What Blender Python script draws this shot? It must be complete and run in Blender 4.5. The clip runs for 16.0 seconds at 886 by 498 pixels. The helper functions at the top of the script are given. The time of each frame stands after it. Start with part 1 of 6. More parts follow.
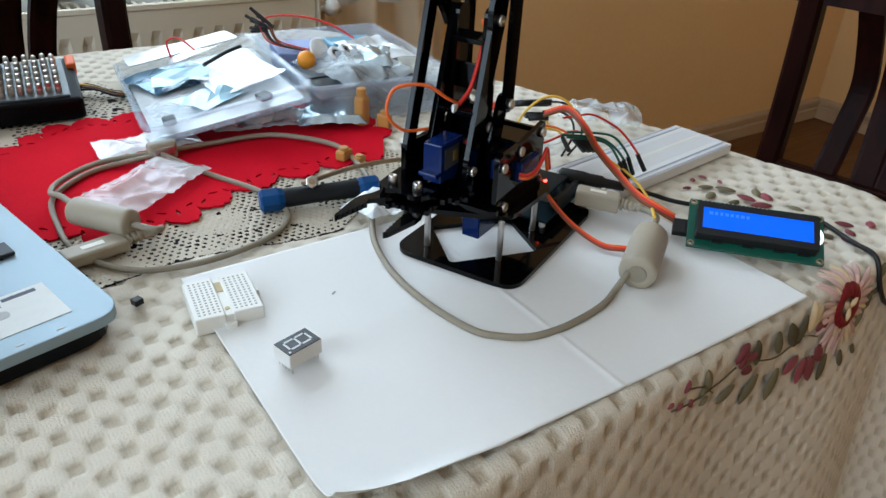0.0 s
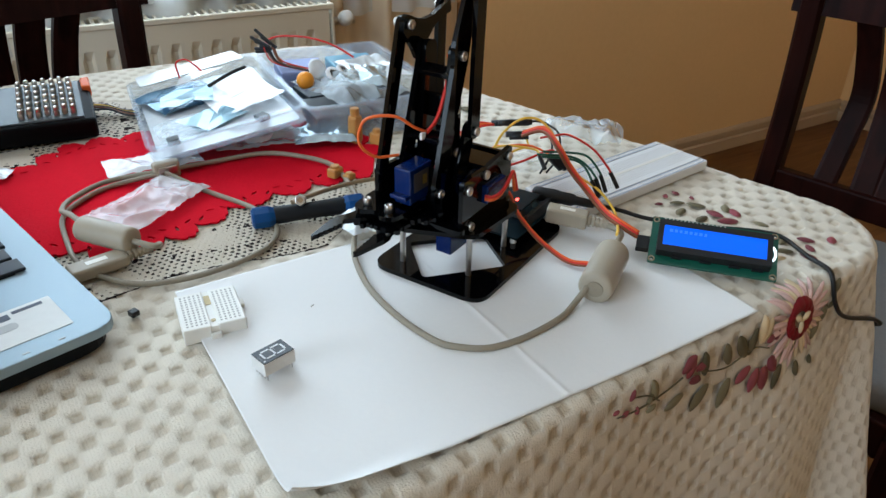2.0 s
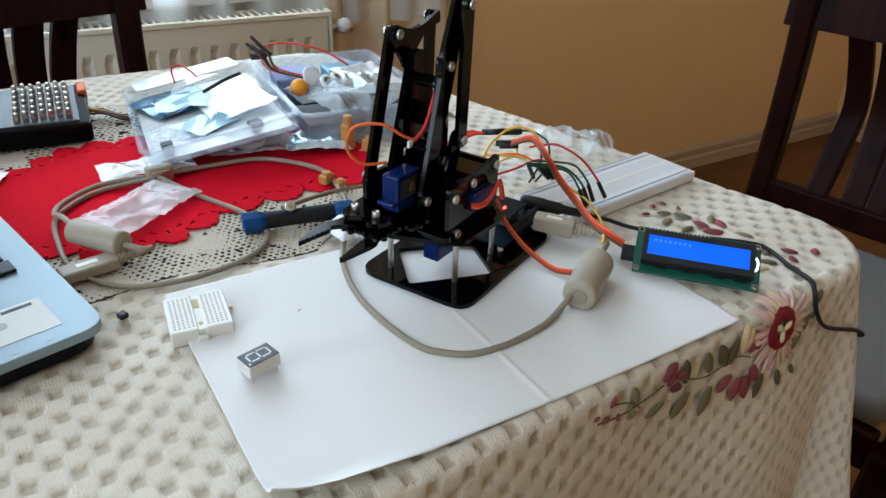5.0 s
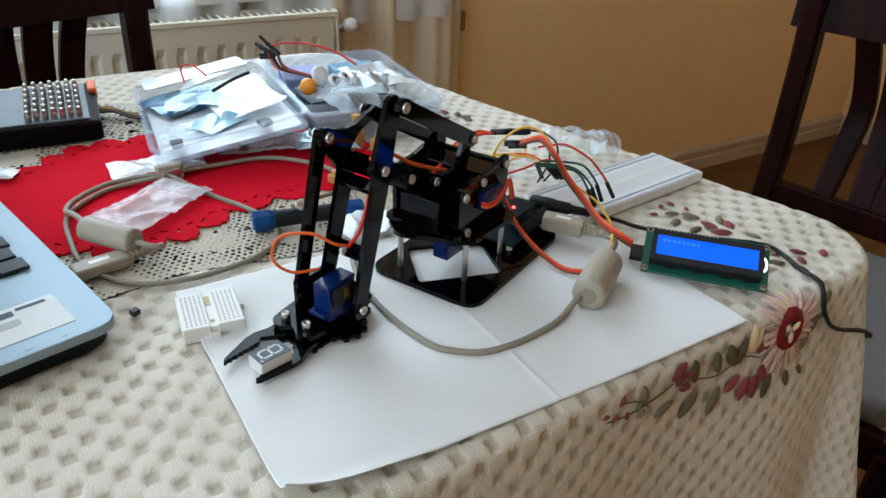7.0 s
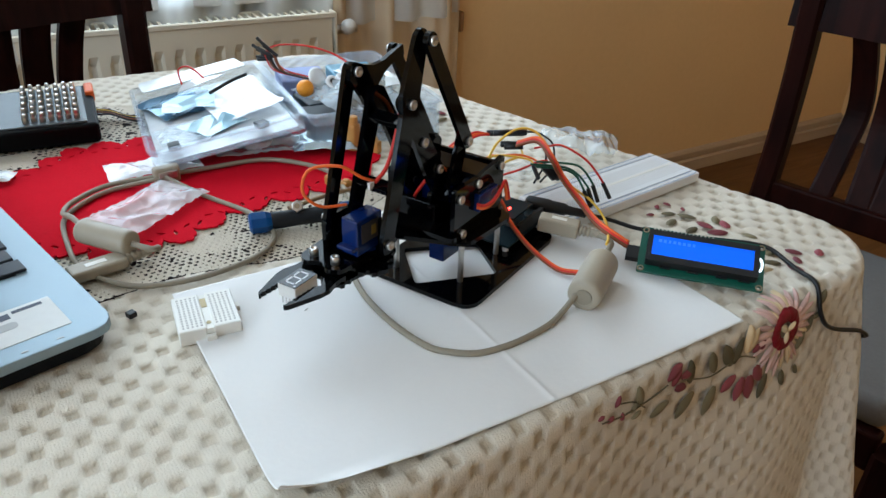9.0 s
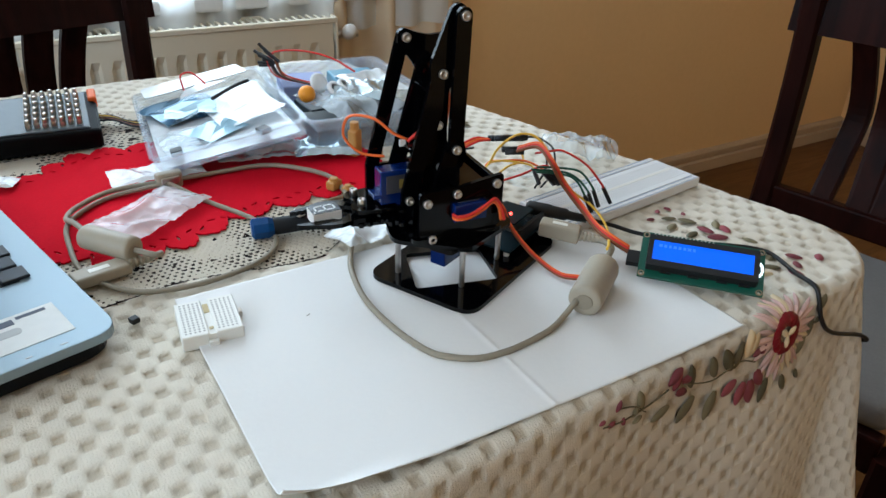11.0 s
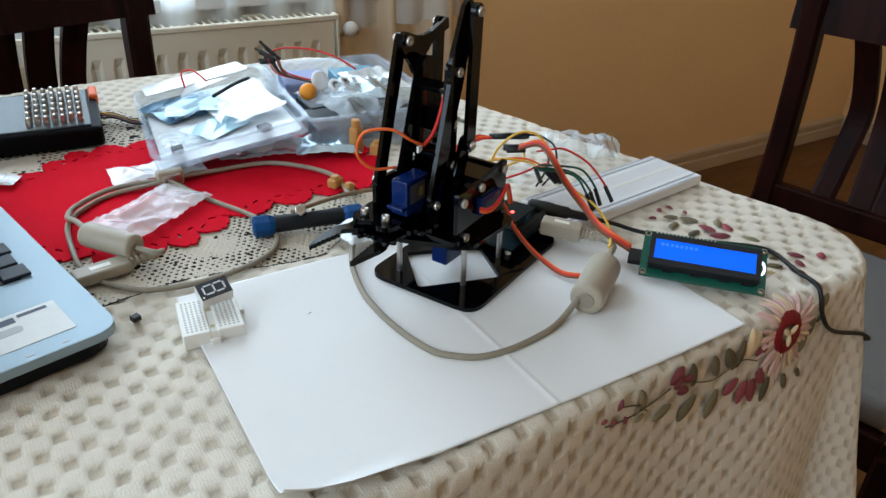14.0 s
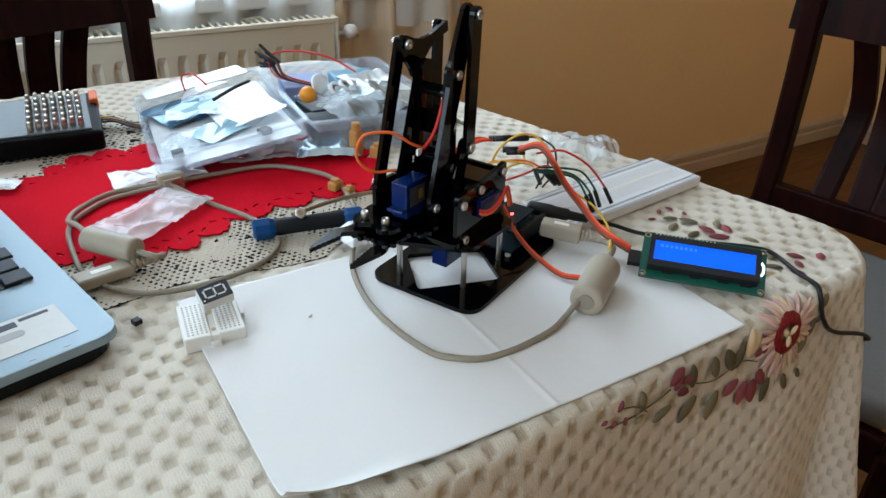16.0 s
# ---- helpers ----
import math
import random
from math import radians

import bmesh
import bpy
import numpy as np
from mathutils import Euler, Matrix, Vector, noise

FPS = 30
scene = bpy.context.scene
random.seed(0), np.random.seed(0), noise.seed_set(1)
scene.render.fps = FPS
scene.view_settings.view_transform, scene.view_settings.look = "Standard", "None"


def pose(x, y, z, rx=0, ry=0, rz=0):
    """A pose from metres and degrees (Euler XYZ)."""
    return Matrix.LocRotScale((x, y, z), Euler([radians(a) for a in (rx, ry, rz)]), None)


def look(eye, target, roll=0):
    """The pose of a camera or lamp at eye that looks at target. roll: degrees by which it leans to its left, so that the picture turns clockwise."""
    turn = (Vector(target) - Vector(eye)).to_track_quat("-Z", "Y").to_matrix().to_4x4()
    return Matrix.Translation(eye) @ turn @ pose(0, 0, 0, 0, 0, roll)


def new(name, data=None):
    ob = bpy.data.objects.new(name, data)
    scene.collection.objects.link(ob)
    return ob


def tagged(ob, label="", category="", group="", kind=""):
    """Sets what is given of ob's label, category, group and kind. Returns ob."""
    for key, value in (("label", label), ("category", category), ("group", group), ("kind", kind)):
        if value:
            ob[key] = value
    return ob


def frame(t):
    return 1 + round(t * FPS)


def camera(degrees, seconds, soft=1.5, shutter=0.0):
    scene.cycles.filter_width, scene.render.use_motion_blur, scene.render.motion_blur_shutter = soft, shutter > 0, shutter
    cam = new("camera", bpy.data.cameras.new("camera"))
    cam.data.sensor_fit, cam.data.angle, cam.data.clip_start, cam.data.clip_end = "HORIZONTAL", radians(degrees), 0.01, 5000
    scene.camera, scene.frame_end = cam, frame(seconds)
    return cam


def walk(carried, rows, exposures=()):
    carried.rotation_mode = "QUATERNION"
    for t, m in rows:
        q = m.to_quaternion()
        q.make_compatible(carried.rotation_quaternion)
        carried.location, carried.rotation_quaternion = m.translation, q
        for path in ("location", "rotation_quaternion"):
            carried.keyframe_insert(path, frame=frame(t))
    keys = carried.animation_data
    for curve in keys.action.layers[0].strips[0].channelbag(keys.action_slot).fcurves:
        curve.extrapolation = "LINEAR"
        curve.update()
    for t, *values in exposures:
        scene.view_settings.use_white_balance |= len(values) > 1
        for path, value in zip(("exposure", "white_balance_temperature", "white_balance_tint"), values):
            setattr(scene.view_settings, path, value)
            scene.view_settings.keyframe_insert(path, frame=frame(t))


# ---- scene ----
cam = camera(62.5, 16.0)

PATH = [
    (0, (-0.379, -0.157, 0.978), (0.662, 1.225, -0.026), 2.3),
    (0.5, (-0.372, -0.167, 0.981), (0.653, 1.234, -0.011), 1.5),
    (1, (-0.37, -0.176, 0.988), (0.635, 1.242, -0.004), 1.1),
    (1.5, (-0.369, -0.188, 0.998), (0.626, 1.236, 0.007), 1.3),
    (2, (-0.366, -0.195, 1.004), (0.616, 1.228, -0.001), 1.2),
    (2.5, (-0.365, -0.2, 1.009), (0.618, 1.23, 0.014), 1.6),
    (3, (-0.363, -0.202, 1.005), (0.629, 1.222, 0.01), 1.7),
    (3.5, (-0.362, -0.203, 1.005), (0.635, 1.22, 0.016), 2.2),
    (4, (-0.362, -0.203, 1.006), (0.634, 1.222, 0.017), 2.1),
    (6.5, (-0.367, -0.204, 1.007), (0.62, 1.23, 0.023), 2.0),
    (7, (-0.368, -0.203, 1.007), (0.617, 1.231, 0.02), 2.1),
    (7.5, (-0.367, -0.204, 1.007), (0.617, 1.231, 0.02), 2.1),
    (8, (-0.367, -0.204, 1.007), (0.618, 1.23, 0.019), 1.9),
    (8.5, (-0.366, -0.204, 1.007), (0.617, 1.23, 0.02), 1.8),
    (9, (-0.366, -0.205, 1.008), (0.619, 1.23, 0.022), 1.9),
    (11.5, (-0.367, -0.206, 1.01), (0.617, 1.236, 0.033), 1.7),
    (12, (-0.367, -0.206, 1.01), (0.616, 1.235, 0.031), 1.6),
    (12.5, (-0.367, -0.205, 1.009), (0.619, 1.233, 0.031), 1.8),
    (13, (-0.367, -0.205, 1.009), (0.617, 1.233, 0.028), 1.8),
    (13.5, (-0.367, -0.206, 1.01), (0.616, 1.232, 0.026), 1.8),
    (14, (-0.367, -0.205, 1.01), (0.615, 1.234, 0.027), 1.8),
    (14.5, (-0.367, -0.206, 1.011), (0.614, 1.236, 0.032), 1.6),
    (15, (-0.366, -0.207, 1.011), (0.613, 1.237, 0.034), 1.4),
    (15.5, (-0.366, -0.206, 1.011), (0.614, 1.237, 0.033), 1.5),
    (16, (-0.367, -0.206, 1.011), (0.614, 1.236, 0.032), 1.5),
]
walk(cam, [(t, look(eye, target, roll)) for t, eye, target, roll in PATH], [(0, 0.03, 5620, 3), (16, 0.03, 5620, 3)])

# ---- light ----
WALL = pose(1.775, 1.299, 0, 0, 0, -3)         # room space: the window wall is y = 0, the room lies at y < 0
TABLE_Z = 0.75

world = bpy.data.worlds.new("sky")
scene.world = world
world.use_nodes = True
sky = world.node_tree.nodes.new("ShaderNodeTexSky")
sky.sky_type, sky.sun_disc, sky.sun_elevation, sky.sun_rotation = "NISHITA", False, radians(38), radians(150)
world.node_tree.links.new(sky.outputs[0], world.node_tree.nodes["Background"].inputs[0])
world.node_tree.nodes["Background"].inputs[1].default_value = 0.12


def window_light(name, m, w, h, power, colour):
    lamp = bpy.data.lights.new(name, "AREA")
    lamp.shape, lamp.size, lamp.size_y, lamp.energy, lamp.color = "RECTANGLE", w, h, power, colour
    ob = new(name, lamp)
    ob.matrix_world = m
    return ob


window_light("window_daylight", WALL @ pose(-1.94, 0.06, 1.435, -90, 0, 0), 1.4, 1.40, 33, (0.86, 0.93, 1.0))
# added fill from the unseen west side, to brighten front faces and wall
window_light("side_window_daylight", WALL @ pose(-3.64, -1.62, 1.5, 0, -90, 0), 1.25, 1.3, 26, (0.86, 0.93, 1.0))


# ---- materials ----
def material(name, colour, rough=0.5, metal=0.0, grain=0.0, scale=200.0, second=None, big=8.0, bump=0.0, bump_scale=None, coat=0.0,
             transmission=0.0, alpha=1.0, emit=0.0, spec=0.3, sheen=0.0, attribute=None, random_tint=0.0):
    """A surface with variation at two scales: fine grain and large patches."""
    m = bpy.data.materials.new(name)
    m.use_nodes = True
    n, link = m.node_tree.nodes, m.node_tree.links.new
    b = n["Principled BSDF"]
    second = second or tuple(c * 0.75 for c in colour)
    co = n.new("ShaderNodeTexCoord")
    fine = n.new("ShaderNodeTexNoise")
    fine.inputs["Scale"].default_value, fine.inputs["Detail"].default_value = scale, 4
    large = n.new("ShaderNodeTexNoise")
    large.inputs["Scale"].default_value, large.inputs["Detail"].default_value = big, 3
    link(co.outputs["Object"], fine.inputs["Vector"])
    link(co.outputs["Object"], large.inputs["Vector"])
    add = n.new("ShaderNodeMath")
    add.operation, add.inputs[1].default_value = "MULTIPLY_ADD", 0.5
    link(fine.outputs["Fac"], add.inputs[0])
    half = n.new("ShaderNodeMath")
    half.operation, half.inputs[1].default_value = "MULTIPLY", 0.5
    link(large.outputs["Fac"], half.inputs[0])
    link(half.outputs[0], add.inputs[2])
    ramp = n.new("ShaderNodeMapRange")
    ramp.inputs[1].default_value, ramp.inputs[2].default_value = 0.35, 0.65
    ramp.inputs[3].default_value, ramp.inputs[4].default_value = 0.0, min(1.0, 0.25 + grain)
    link(add.outputs[0], ramp.inputs[0])
    mix = n.new("ShaderNodeMix")
    mix.data_type = "RGBA"
    mix.inputs[6].default_value, mix.inputs[7].default_value = (*colour, 1), (*second, 1)
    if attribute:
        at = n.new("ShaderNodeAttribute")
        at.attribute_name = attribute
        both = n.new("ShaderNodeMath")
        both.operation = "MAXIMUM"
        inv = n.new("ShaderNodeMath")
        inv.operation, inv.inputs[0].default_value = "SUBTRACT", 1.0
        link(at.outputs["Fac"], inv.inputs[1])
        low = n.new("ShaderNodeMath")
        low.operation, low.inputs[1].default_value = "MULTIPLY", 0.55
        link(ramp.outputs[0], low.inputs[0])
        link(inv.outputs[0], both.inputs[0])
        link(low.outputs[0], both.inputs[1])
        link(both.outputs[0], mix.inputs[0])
    else:
        link(ramp.outputs[0], mix.inputs[0])
    out = mix.outputs[2]
    if random_tint:
        info = n.new("ShaderNodeObjectInfo")
        hue = n.new("ShaderNodeHueSaturation")
        rng = n.new("ShaderNodeMapRange")
        rng.inputs[3].default_value, rng.inputs[4].default_value = 1 - random_tint, 1 + random_tint
        link(info.outputs["Random"], rng.inputs[0])
        link(rng.outputs[0], hue.inputs["Value"])
        link(out, hue.inputs["Color"])
        out = hue.outputs[0]
    link(out, b.inputs["Base Color"])
    rr = n.new("ShaderNodeMapRange")
    rr.inputs[3].default_value, rr.inputs[4].default_value = max(0.02, rough * 0.85), min(1, rough * 1.2)
    link(large.outputs["Fac"], rr.inputs[0])
    link(rr.outputs[0], b.inputs["Roughness"])
    b.inputs["Metallic"].default_value, b.inputs["Coat Weight"].default_value = metal, coat
    b.inputs["Transmission Weight"].default_value, b.inputs["Alpha"].default_value = transmission, alpha
    b.inputs["Specular IOR Level"].default_value, b.inputs["Sheen Weight"].default_value = spec, sheen
    if emit:
        b.inputs["Emission Color"].default_value, b.inputs["Emission Strength"].default_value = (*colour, 1), emit
    if bump:
        bp = n.new("ShaderNodeBump")
        bp.inputs["Strength"].default_value, bp.inputs["Distance"].default_value = min(1.0, bump), 0.001 if scale > 50 else 0.01
        if bump_scale:
            tx = n.new("ShaderNodeTexNoise")
            tx.inputs["Scale"].default_value, tx.inputs["Detail"].default_value = bump_scale, 5
            link(co.outputs["Object"], tx.inputs["Vector"])
            link(tx.outputs["Fac"], bp.inputs["Height"])
        else:
            link(fine.outputs["Fac"], bp.inputs["Height"])
        link(bp.outputs[0], b.inputs["Normal"])
    return m


def wood(name, dark, light, rough=0.35, stretch=(1, 12, 12), scale=6.0, coat=0.2, spec=0.12):
    m = material(name, light, rough, second=dark, coat=coat)
    n, link = m.node_tree.nodes, m.node_tree.links.new
    co, mp, nz = n.new("ShaderNodeTexCoord"), n.new("ShaderNodeMapping"), n.new("ShaderNodeTexNoise")
    mp.inputs["Scale"].default_value = stretch
    nz.inputs["Scale"].default_value, nz.inputs["Detail"].default_value, nz.inputs["Distortion"].default_value = scale, 6, 1.5
    link(co.outputs["Object"], mp.inputs[0])
    link(mp.outputs[0], nz.inputs["Vector"])
    n["Principled BSDF"].inputs["Specular IOR Level"].default_value = spec
    mix = [k for k in n if k.type == "MIX"][0]
    rng = n.new("ShaderNodeMapRange")
    rng.inputs[1].default_value, rng.inputs[2].default_value = 0.3, 0.7
    link(nz.outputs["Fac"], rng.inputs[0])
    link(rng.outputs[0], mix.inputs[0])
    return m


def film(name, colour, clear=0.5, rough=0.12, creased=0.7):
    """Thin plastic: part clear, part white gloss."""
    m = bpy.data.materials.new(name)
    m.use_nodes = True
    n, link = m.node_tree.nodes, m.node_tree.links.new
    b, out = n["Principled BSDF"], n["Material Output"]
    b.inputs["Base Color"].default_value, b.inputs["Roughness"].default_value = (*colour, 1), rough
    b.inputs["Specular IOR Level"].default_value, b.inputs["Coat Weight"].default_value = 0.8, 0.6
    t, mix, nz, rng, co = (n.new("ShaderNode" + k) for k in ("BsdfTransparent", "MixShader", "TexNoise", "MapRange", "TexCoord"))
    t.inputs[0].default_value = (0.95, 0.97, 0.98, 1)
    nz.inputs["Scale"].default_value = 60
    rng.inputs[3].default_value, rng.inputs[4].default_value = max(0, 1 - clear - 0.15), min(1, 1 - clear + 0.15)
    link(co.outputs["Object"], nz.inputs["Vector"])
    link(nz.outputs["Fac"], rng.inputs[0])
    link(rng.outputs[0], mix.inputs[0])
    link(t.outputs[0], mix.inputs[1])
    link(b.outputs[0], mix.inputs[2])
    vo, bp = n.new("ShaderNodeTexVoronoi"), n.new("ShaderNodeBump")
    vo.feature = "F1"
    vo.inputs["Scale"].default_value, vo.inputs["Randomness"].default_value = 75, 1
    bp.inputs["Strength"].default_value, bp.inputs["Distance"].default_value = creased, 0.004
    link(co.outputs["Object"], vo.inputs["Vector"])
    link(vo.outputs["Distance"], bp.inputs["Height"])
    link(bp.outputs[0], b.inputs["Normal"])
    link(mix.outputs[0], out.inputs["Surface"])
    return m


def sheer(name):
    m = bpy.data.materials.new(name)
    m.use_nodes = True
    n, link = m.node_tree.nodes, m.node_tree.links.new
    tr, tp, df, m1, m2 = (n.new("ShaderNode" + k) for k in ("BsdfTranslucent", "BsdfTransparent", "BsdfDiffuse", "MixShader", "MixShader"))
    for k in (tr, df):
        k.inputs[0].default_value = (0.86, 0.87, 0.86, 1)
    m1.inputs[0].default_value, m2.inputs[0].default_value = 0.55, 0.22
    link(tr.outputs[0], m1.inputs[1]), link(df.outputs[0], m1.inputs[2])
    link(m1.outputs[0], m2.inputs[1]), link(tp.outputs[0], m2.inputs[2])
    link(m2.outputs[0], n["Material Output"].inputs["Surface"])
    return m


M = dict(
    wall=material("painted_wall", (0.81, 0.54, 0.255), 0.75, grain=0.2, scale=60, second=(0.74, 0.48, 0.22), big=2, bump=0.15),
    ceiling=material("ceiling_paint", (0.78, 0.76, 0.72), 0.8),
    floor=wood("laminate_floor", (0.105, 0.044, 0.012), (0.18, 0.080, 0.024), 0.36, (1.2, 14, 1), 3, 0.1),
    skirting=material("skirting_paint", (0.50, 0.37, 0.24), 0.5, second=(0.42, 0.30, 0.19)),
    mahogany=wood("mahogany", (0.005, 0.0012, 0.0010), (0.019, 0.0042, 0.0028), 0.38, (8, 8, 1), 4, 0.0, 0.07),
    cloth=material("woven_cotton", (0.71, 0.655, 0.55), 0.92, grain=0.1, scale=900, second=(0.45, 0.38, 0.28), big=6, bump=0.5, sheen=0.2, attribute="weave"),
    red=material("red_felt", (0.58, 0.004, 0.018), 1.0, grain=0.3, scale=500, second=(0.46, 0.003, 0.014), big=15, bump=0.4, spec=0.04),
    paper=material("white_paper", (0.745, 0.735, 0.715), 0.75, second=(0.70, 0.69, 0.67), scale=300, big=9, bump=0.08),
    acrylic=material("black_acrylic", (0.0012, 0.0012, 0.0015), 0.07, second=(0.002, 0.002, 0.0024), scale=300, spec=0.2),
    acrylic_edge=material("cut_black_acrylic", (0.005, 0.005, 0.006), 0.4, second=(0.009, 0.009, 0.010), scale=600, spec=0.25),
    steel=material("screw_steel", (0.62, 0.60, 0.57), 0.28, 1.0, grain=0.2, scale=900, second=(0.42, 0.40, 0.38)),
    servo=material("blue_servo_plastic", (0.003, 0.016, 0.105), 0.2, second=(0.002, 0.010, 0.070), scale=300, coat=0.2),
    sticker_dark=material("servo_sticker", (0.05, 0.05, 0.06), 0.3),
    gold=material("yellow_sticker", (0.26, 0.18, 0.04), 0.4),
    orange=material("orange_wire", (0.78, 0.145, 0.025), 0.45, second=(0.66, 0.105, 0.018)),
    redw=material("red_wire", (0.62, 0.03, 0.02), 0.45),
    brown=material("brown_wire", (0.20, 0.06, 0.02), 0.5),
    yellow=material("yellow_wire", (0.80, 0.50, 0.06), 0.45),
    green=material("green_wire", (0.02, 0.09, 0.055), 0.45),
    blackw=material("black_wire", (0.012, 0.012, 0.013), 0.4, second=(0.02, 0.02, 0.02)),
    grey=material("grey_cable", (0.275, 0.240, 0.180), 0.5, grain=0.2, scale=400, second=(0.215, 0.185, 0.135)),
    beige=material("beige_plastic", (0.37, 0.325, 0.25), 0.4, second=(0.31, 0.27, 0.205), scale=300),
    ivory=material("ivory_plastic", (0.76, 0.745, 0.69), 0.38, second=(0.72, 0.70, 0.63), scale=300),
    hole=material("dark_hole", (0.34, 0.325, 0.29), 0.7),
    tape=material("yellowed_foam_tape", (0.55, 0.46, 0.26), 0.7),
    bbwhite=material("white_abs", (0.74, 0.75, 0.76), 0.4, second=(0.70, 0.71, 0.72), scale=300),
    blue_line=material("blue_print", (0.30, 0.40, 0.62), 0.5),
    pcb=material("green_pcb", (0.010, 0.085, 0.055), 0.32, second=(0.008, 0.06, 0.04), scale=300, coat=0.3),
    pcb_blue=material("teal_pcb", (0.004, 0.014, 0.020), 0.35, second=(0.003, 0.010, 0.014), spec=0.15),
    lcd_frame=material("black_bezel", (0.012, 0.012, 0.013), 0.42, second=(0.018, 0.018, 0.02)),
    lcd=material("lit_blue_screen", (0.012, 0.105, 0.80), 0.15, second=(0.010, 0.090, 0.72), emit=0.58, big=40),
    lcd_text=material("pale_characters", (0.04, 0.16, 0.84), 0.3, emit=0.58),
    glow_white=material("backlight_lamp", (0.9, 0.95, 1.0), 0.3, emit=2.0),
    led_red=material("lit_red_lamp", (1.0, 0.03, 0.02), 0.3, emit=14.0),
    seg_face=material("display_face", (0.030, 0.034, 0.04), 0.24, second=(0.04, 0.045, 0.05), coat=0.1),
    seg_bar=material("display_segment", (0.62, 0.63, 0.64), 0.3),
    seg_body=material("display_body", (0.70, 0.69, 0.66), 0.4),
    laptop=material("silver_laptop", (0.27, 0.345, 0.395), 0.34, 0.3, second=(0.245, 0.32, 0.365), scale=1200, bump=0.05),
    laptop_dark=material("dark_laptop_base", (0.007, 0.008, 0.010), 0.3, spec=0.12),
    key=material("black_keycap", (0.016, 0.019, 0.026), 0.4),
    label=material("pale_sticker", (0.60, 0.60, 0.57), 0.4),
    ink=material("printed_ink", (0.06, 0.07, 0.10), 0.5),
    ink_grey=material("grey_ink", (0.38, 0.38, 0.37), 0.5),
    boxclear=film("clear_box_plastic", (0.74, 0.82, 0.95), 0.80, 0.08, 0.0),
    bag=film("clear_bag_film", (0.78, 0.86, 0.92), 0.64, 0.06, 1.0),
    bagclear=film("thin_clear_film", (0.80, 0.86, 0.92), 0.84, 0.08),
    bagmid=film("cloudy_bag_film", (0.93, 0.95, 0.99), 0.42, 0.06, 1.0),
    bagwhite=film("milky_bag_film", (0.90, 0.95, 0.98), 0.17, 0.10),
    lid_white=film("white_bag_film", (0.93, 0.96, 0.98), 0.10, 0.16, 0.08),
    lid_cyan=material("pale_blue_film", (0.46, 0.66, 0.76), 0.16, 0.25, second=(0.34, 0.56, 0.68), big=30, spec=0.6),
    lid_blue=material("blue_antistatic_film", (0.16, 0.29, 0.42), 0.14, 0.45, second=(0.08, 0.16, 0.25), big=30, spec=0.6),
    antistatic=material("silver_antistatic_film", (0.58, 0.68, 0.74), 0.2, 0.8, second=(0.30, 0.40, 0.46), big=40),
    teal=material("blue_packaging", (0.12, 0.30, 0.42), 0.3, second=(0.25, 0.45, 0.55)),
    ball=material("orange_ball", (0.85, 0.34, 0.03), 0.35),
    whiteplastic=material("white_plastic", (0.80, 0.81, 0.82), 0.35),
    case=material("black_case", (0.003, 0.003, 0.004), 0.4, second=(0.006, 0.006, 0.007), spec=0.08),
    case_in=material("grey_tray", (0.022, 0.030, 0.038), 0.35, spec=0.15),
    tray_grey=material("tray_insert_plastic", (0.11, 0.14, 0.16), 0.25, second=(0.08, 0.10, 0.12), spec=0.4),
    handle=material("blue_handle", (0.004, 0.055, 0.19), 0.35),
    rubber=material("black_rubber", (0.006, 0.007, 0.009), 0.6),
    brass=material("brown_metal", (0.34, 0.26, 0.17), 0.4, 0.7),
    amber=material("amber_resin", (0.48, 0.24, 0.06), 0.4, second=(0.40, 0.17, 0.04)),
    radiator=material("cream_enamel", (0.80, 0.74, 0.60), 0.32, second=(0.77, 0.70, 0.56), big=3),
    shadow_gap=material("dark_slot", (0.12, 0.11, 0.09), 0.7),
    sheer=sheer("sheer_curtain"),
    drape=material("beige_drape", (0.74, 0.60, 0.42), 0.85, grain=0.2, scale=400, second=(0.68, 0.53, 0.35), big=5, bump=0.2),
    tieback=material("brown_hook", (0.30, 0.15, 0.06), 0.5),
    seat=material("grey_seat_fabric", (0.17, 0.165, 0.16), 0.9, grain=0.3, scale=300, second=(0.13, 0.125, 0.12), bump=0.4),
    leaf=material("olive_ribbon", (0.17, 0.145, 0.085), 0.55, second=(0.085, 0.075, 0.042), big=60, random_tint=0.4),
    pink=material("pink_ribbon", (0.62, 0.40, 0.36), 0.5, second=(0.55, 0.46, 0.38), big=60, random_tint=0.2),
    rose=material("dusty_rose_ribbon", (0.22, 0.055, 0.066), 0.5, second=(0.17, 0.035, 0.05), big=60, random_tint=0.3),
    wine=material("wine_red_ribbon", (0.19, 0.008, 0.016), 0.45, second=(0.10, 0.004, 0.010), big=60),
    cream=material("cream_ribbon", (0.66, 0.53, 0.33), 0.5, second=(0.55, 0.42, 0.26), big=60, random_tint=0.2),
    purple=material("blue_foam", (0.30, 0.36, 0.62), 0.6),
    frame_white=material("white_window_frame", (0.80, 0.80, 0.79), 0.35),
    glass=material("window_glass", (1, 1, 1), 0.02, transmission=1.0),
)


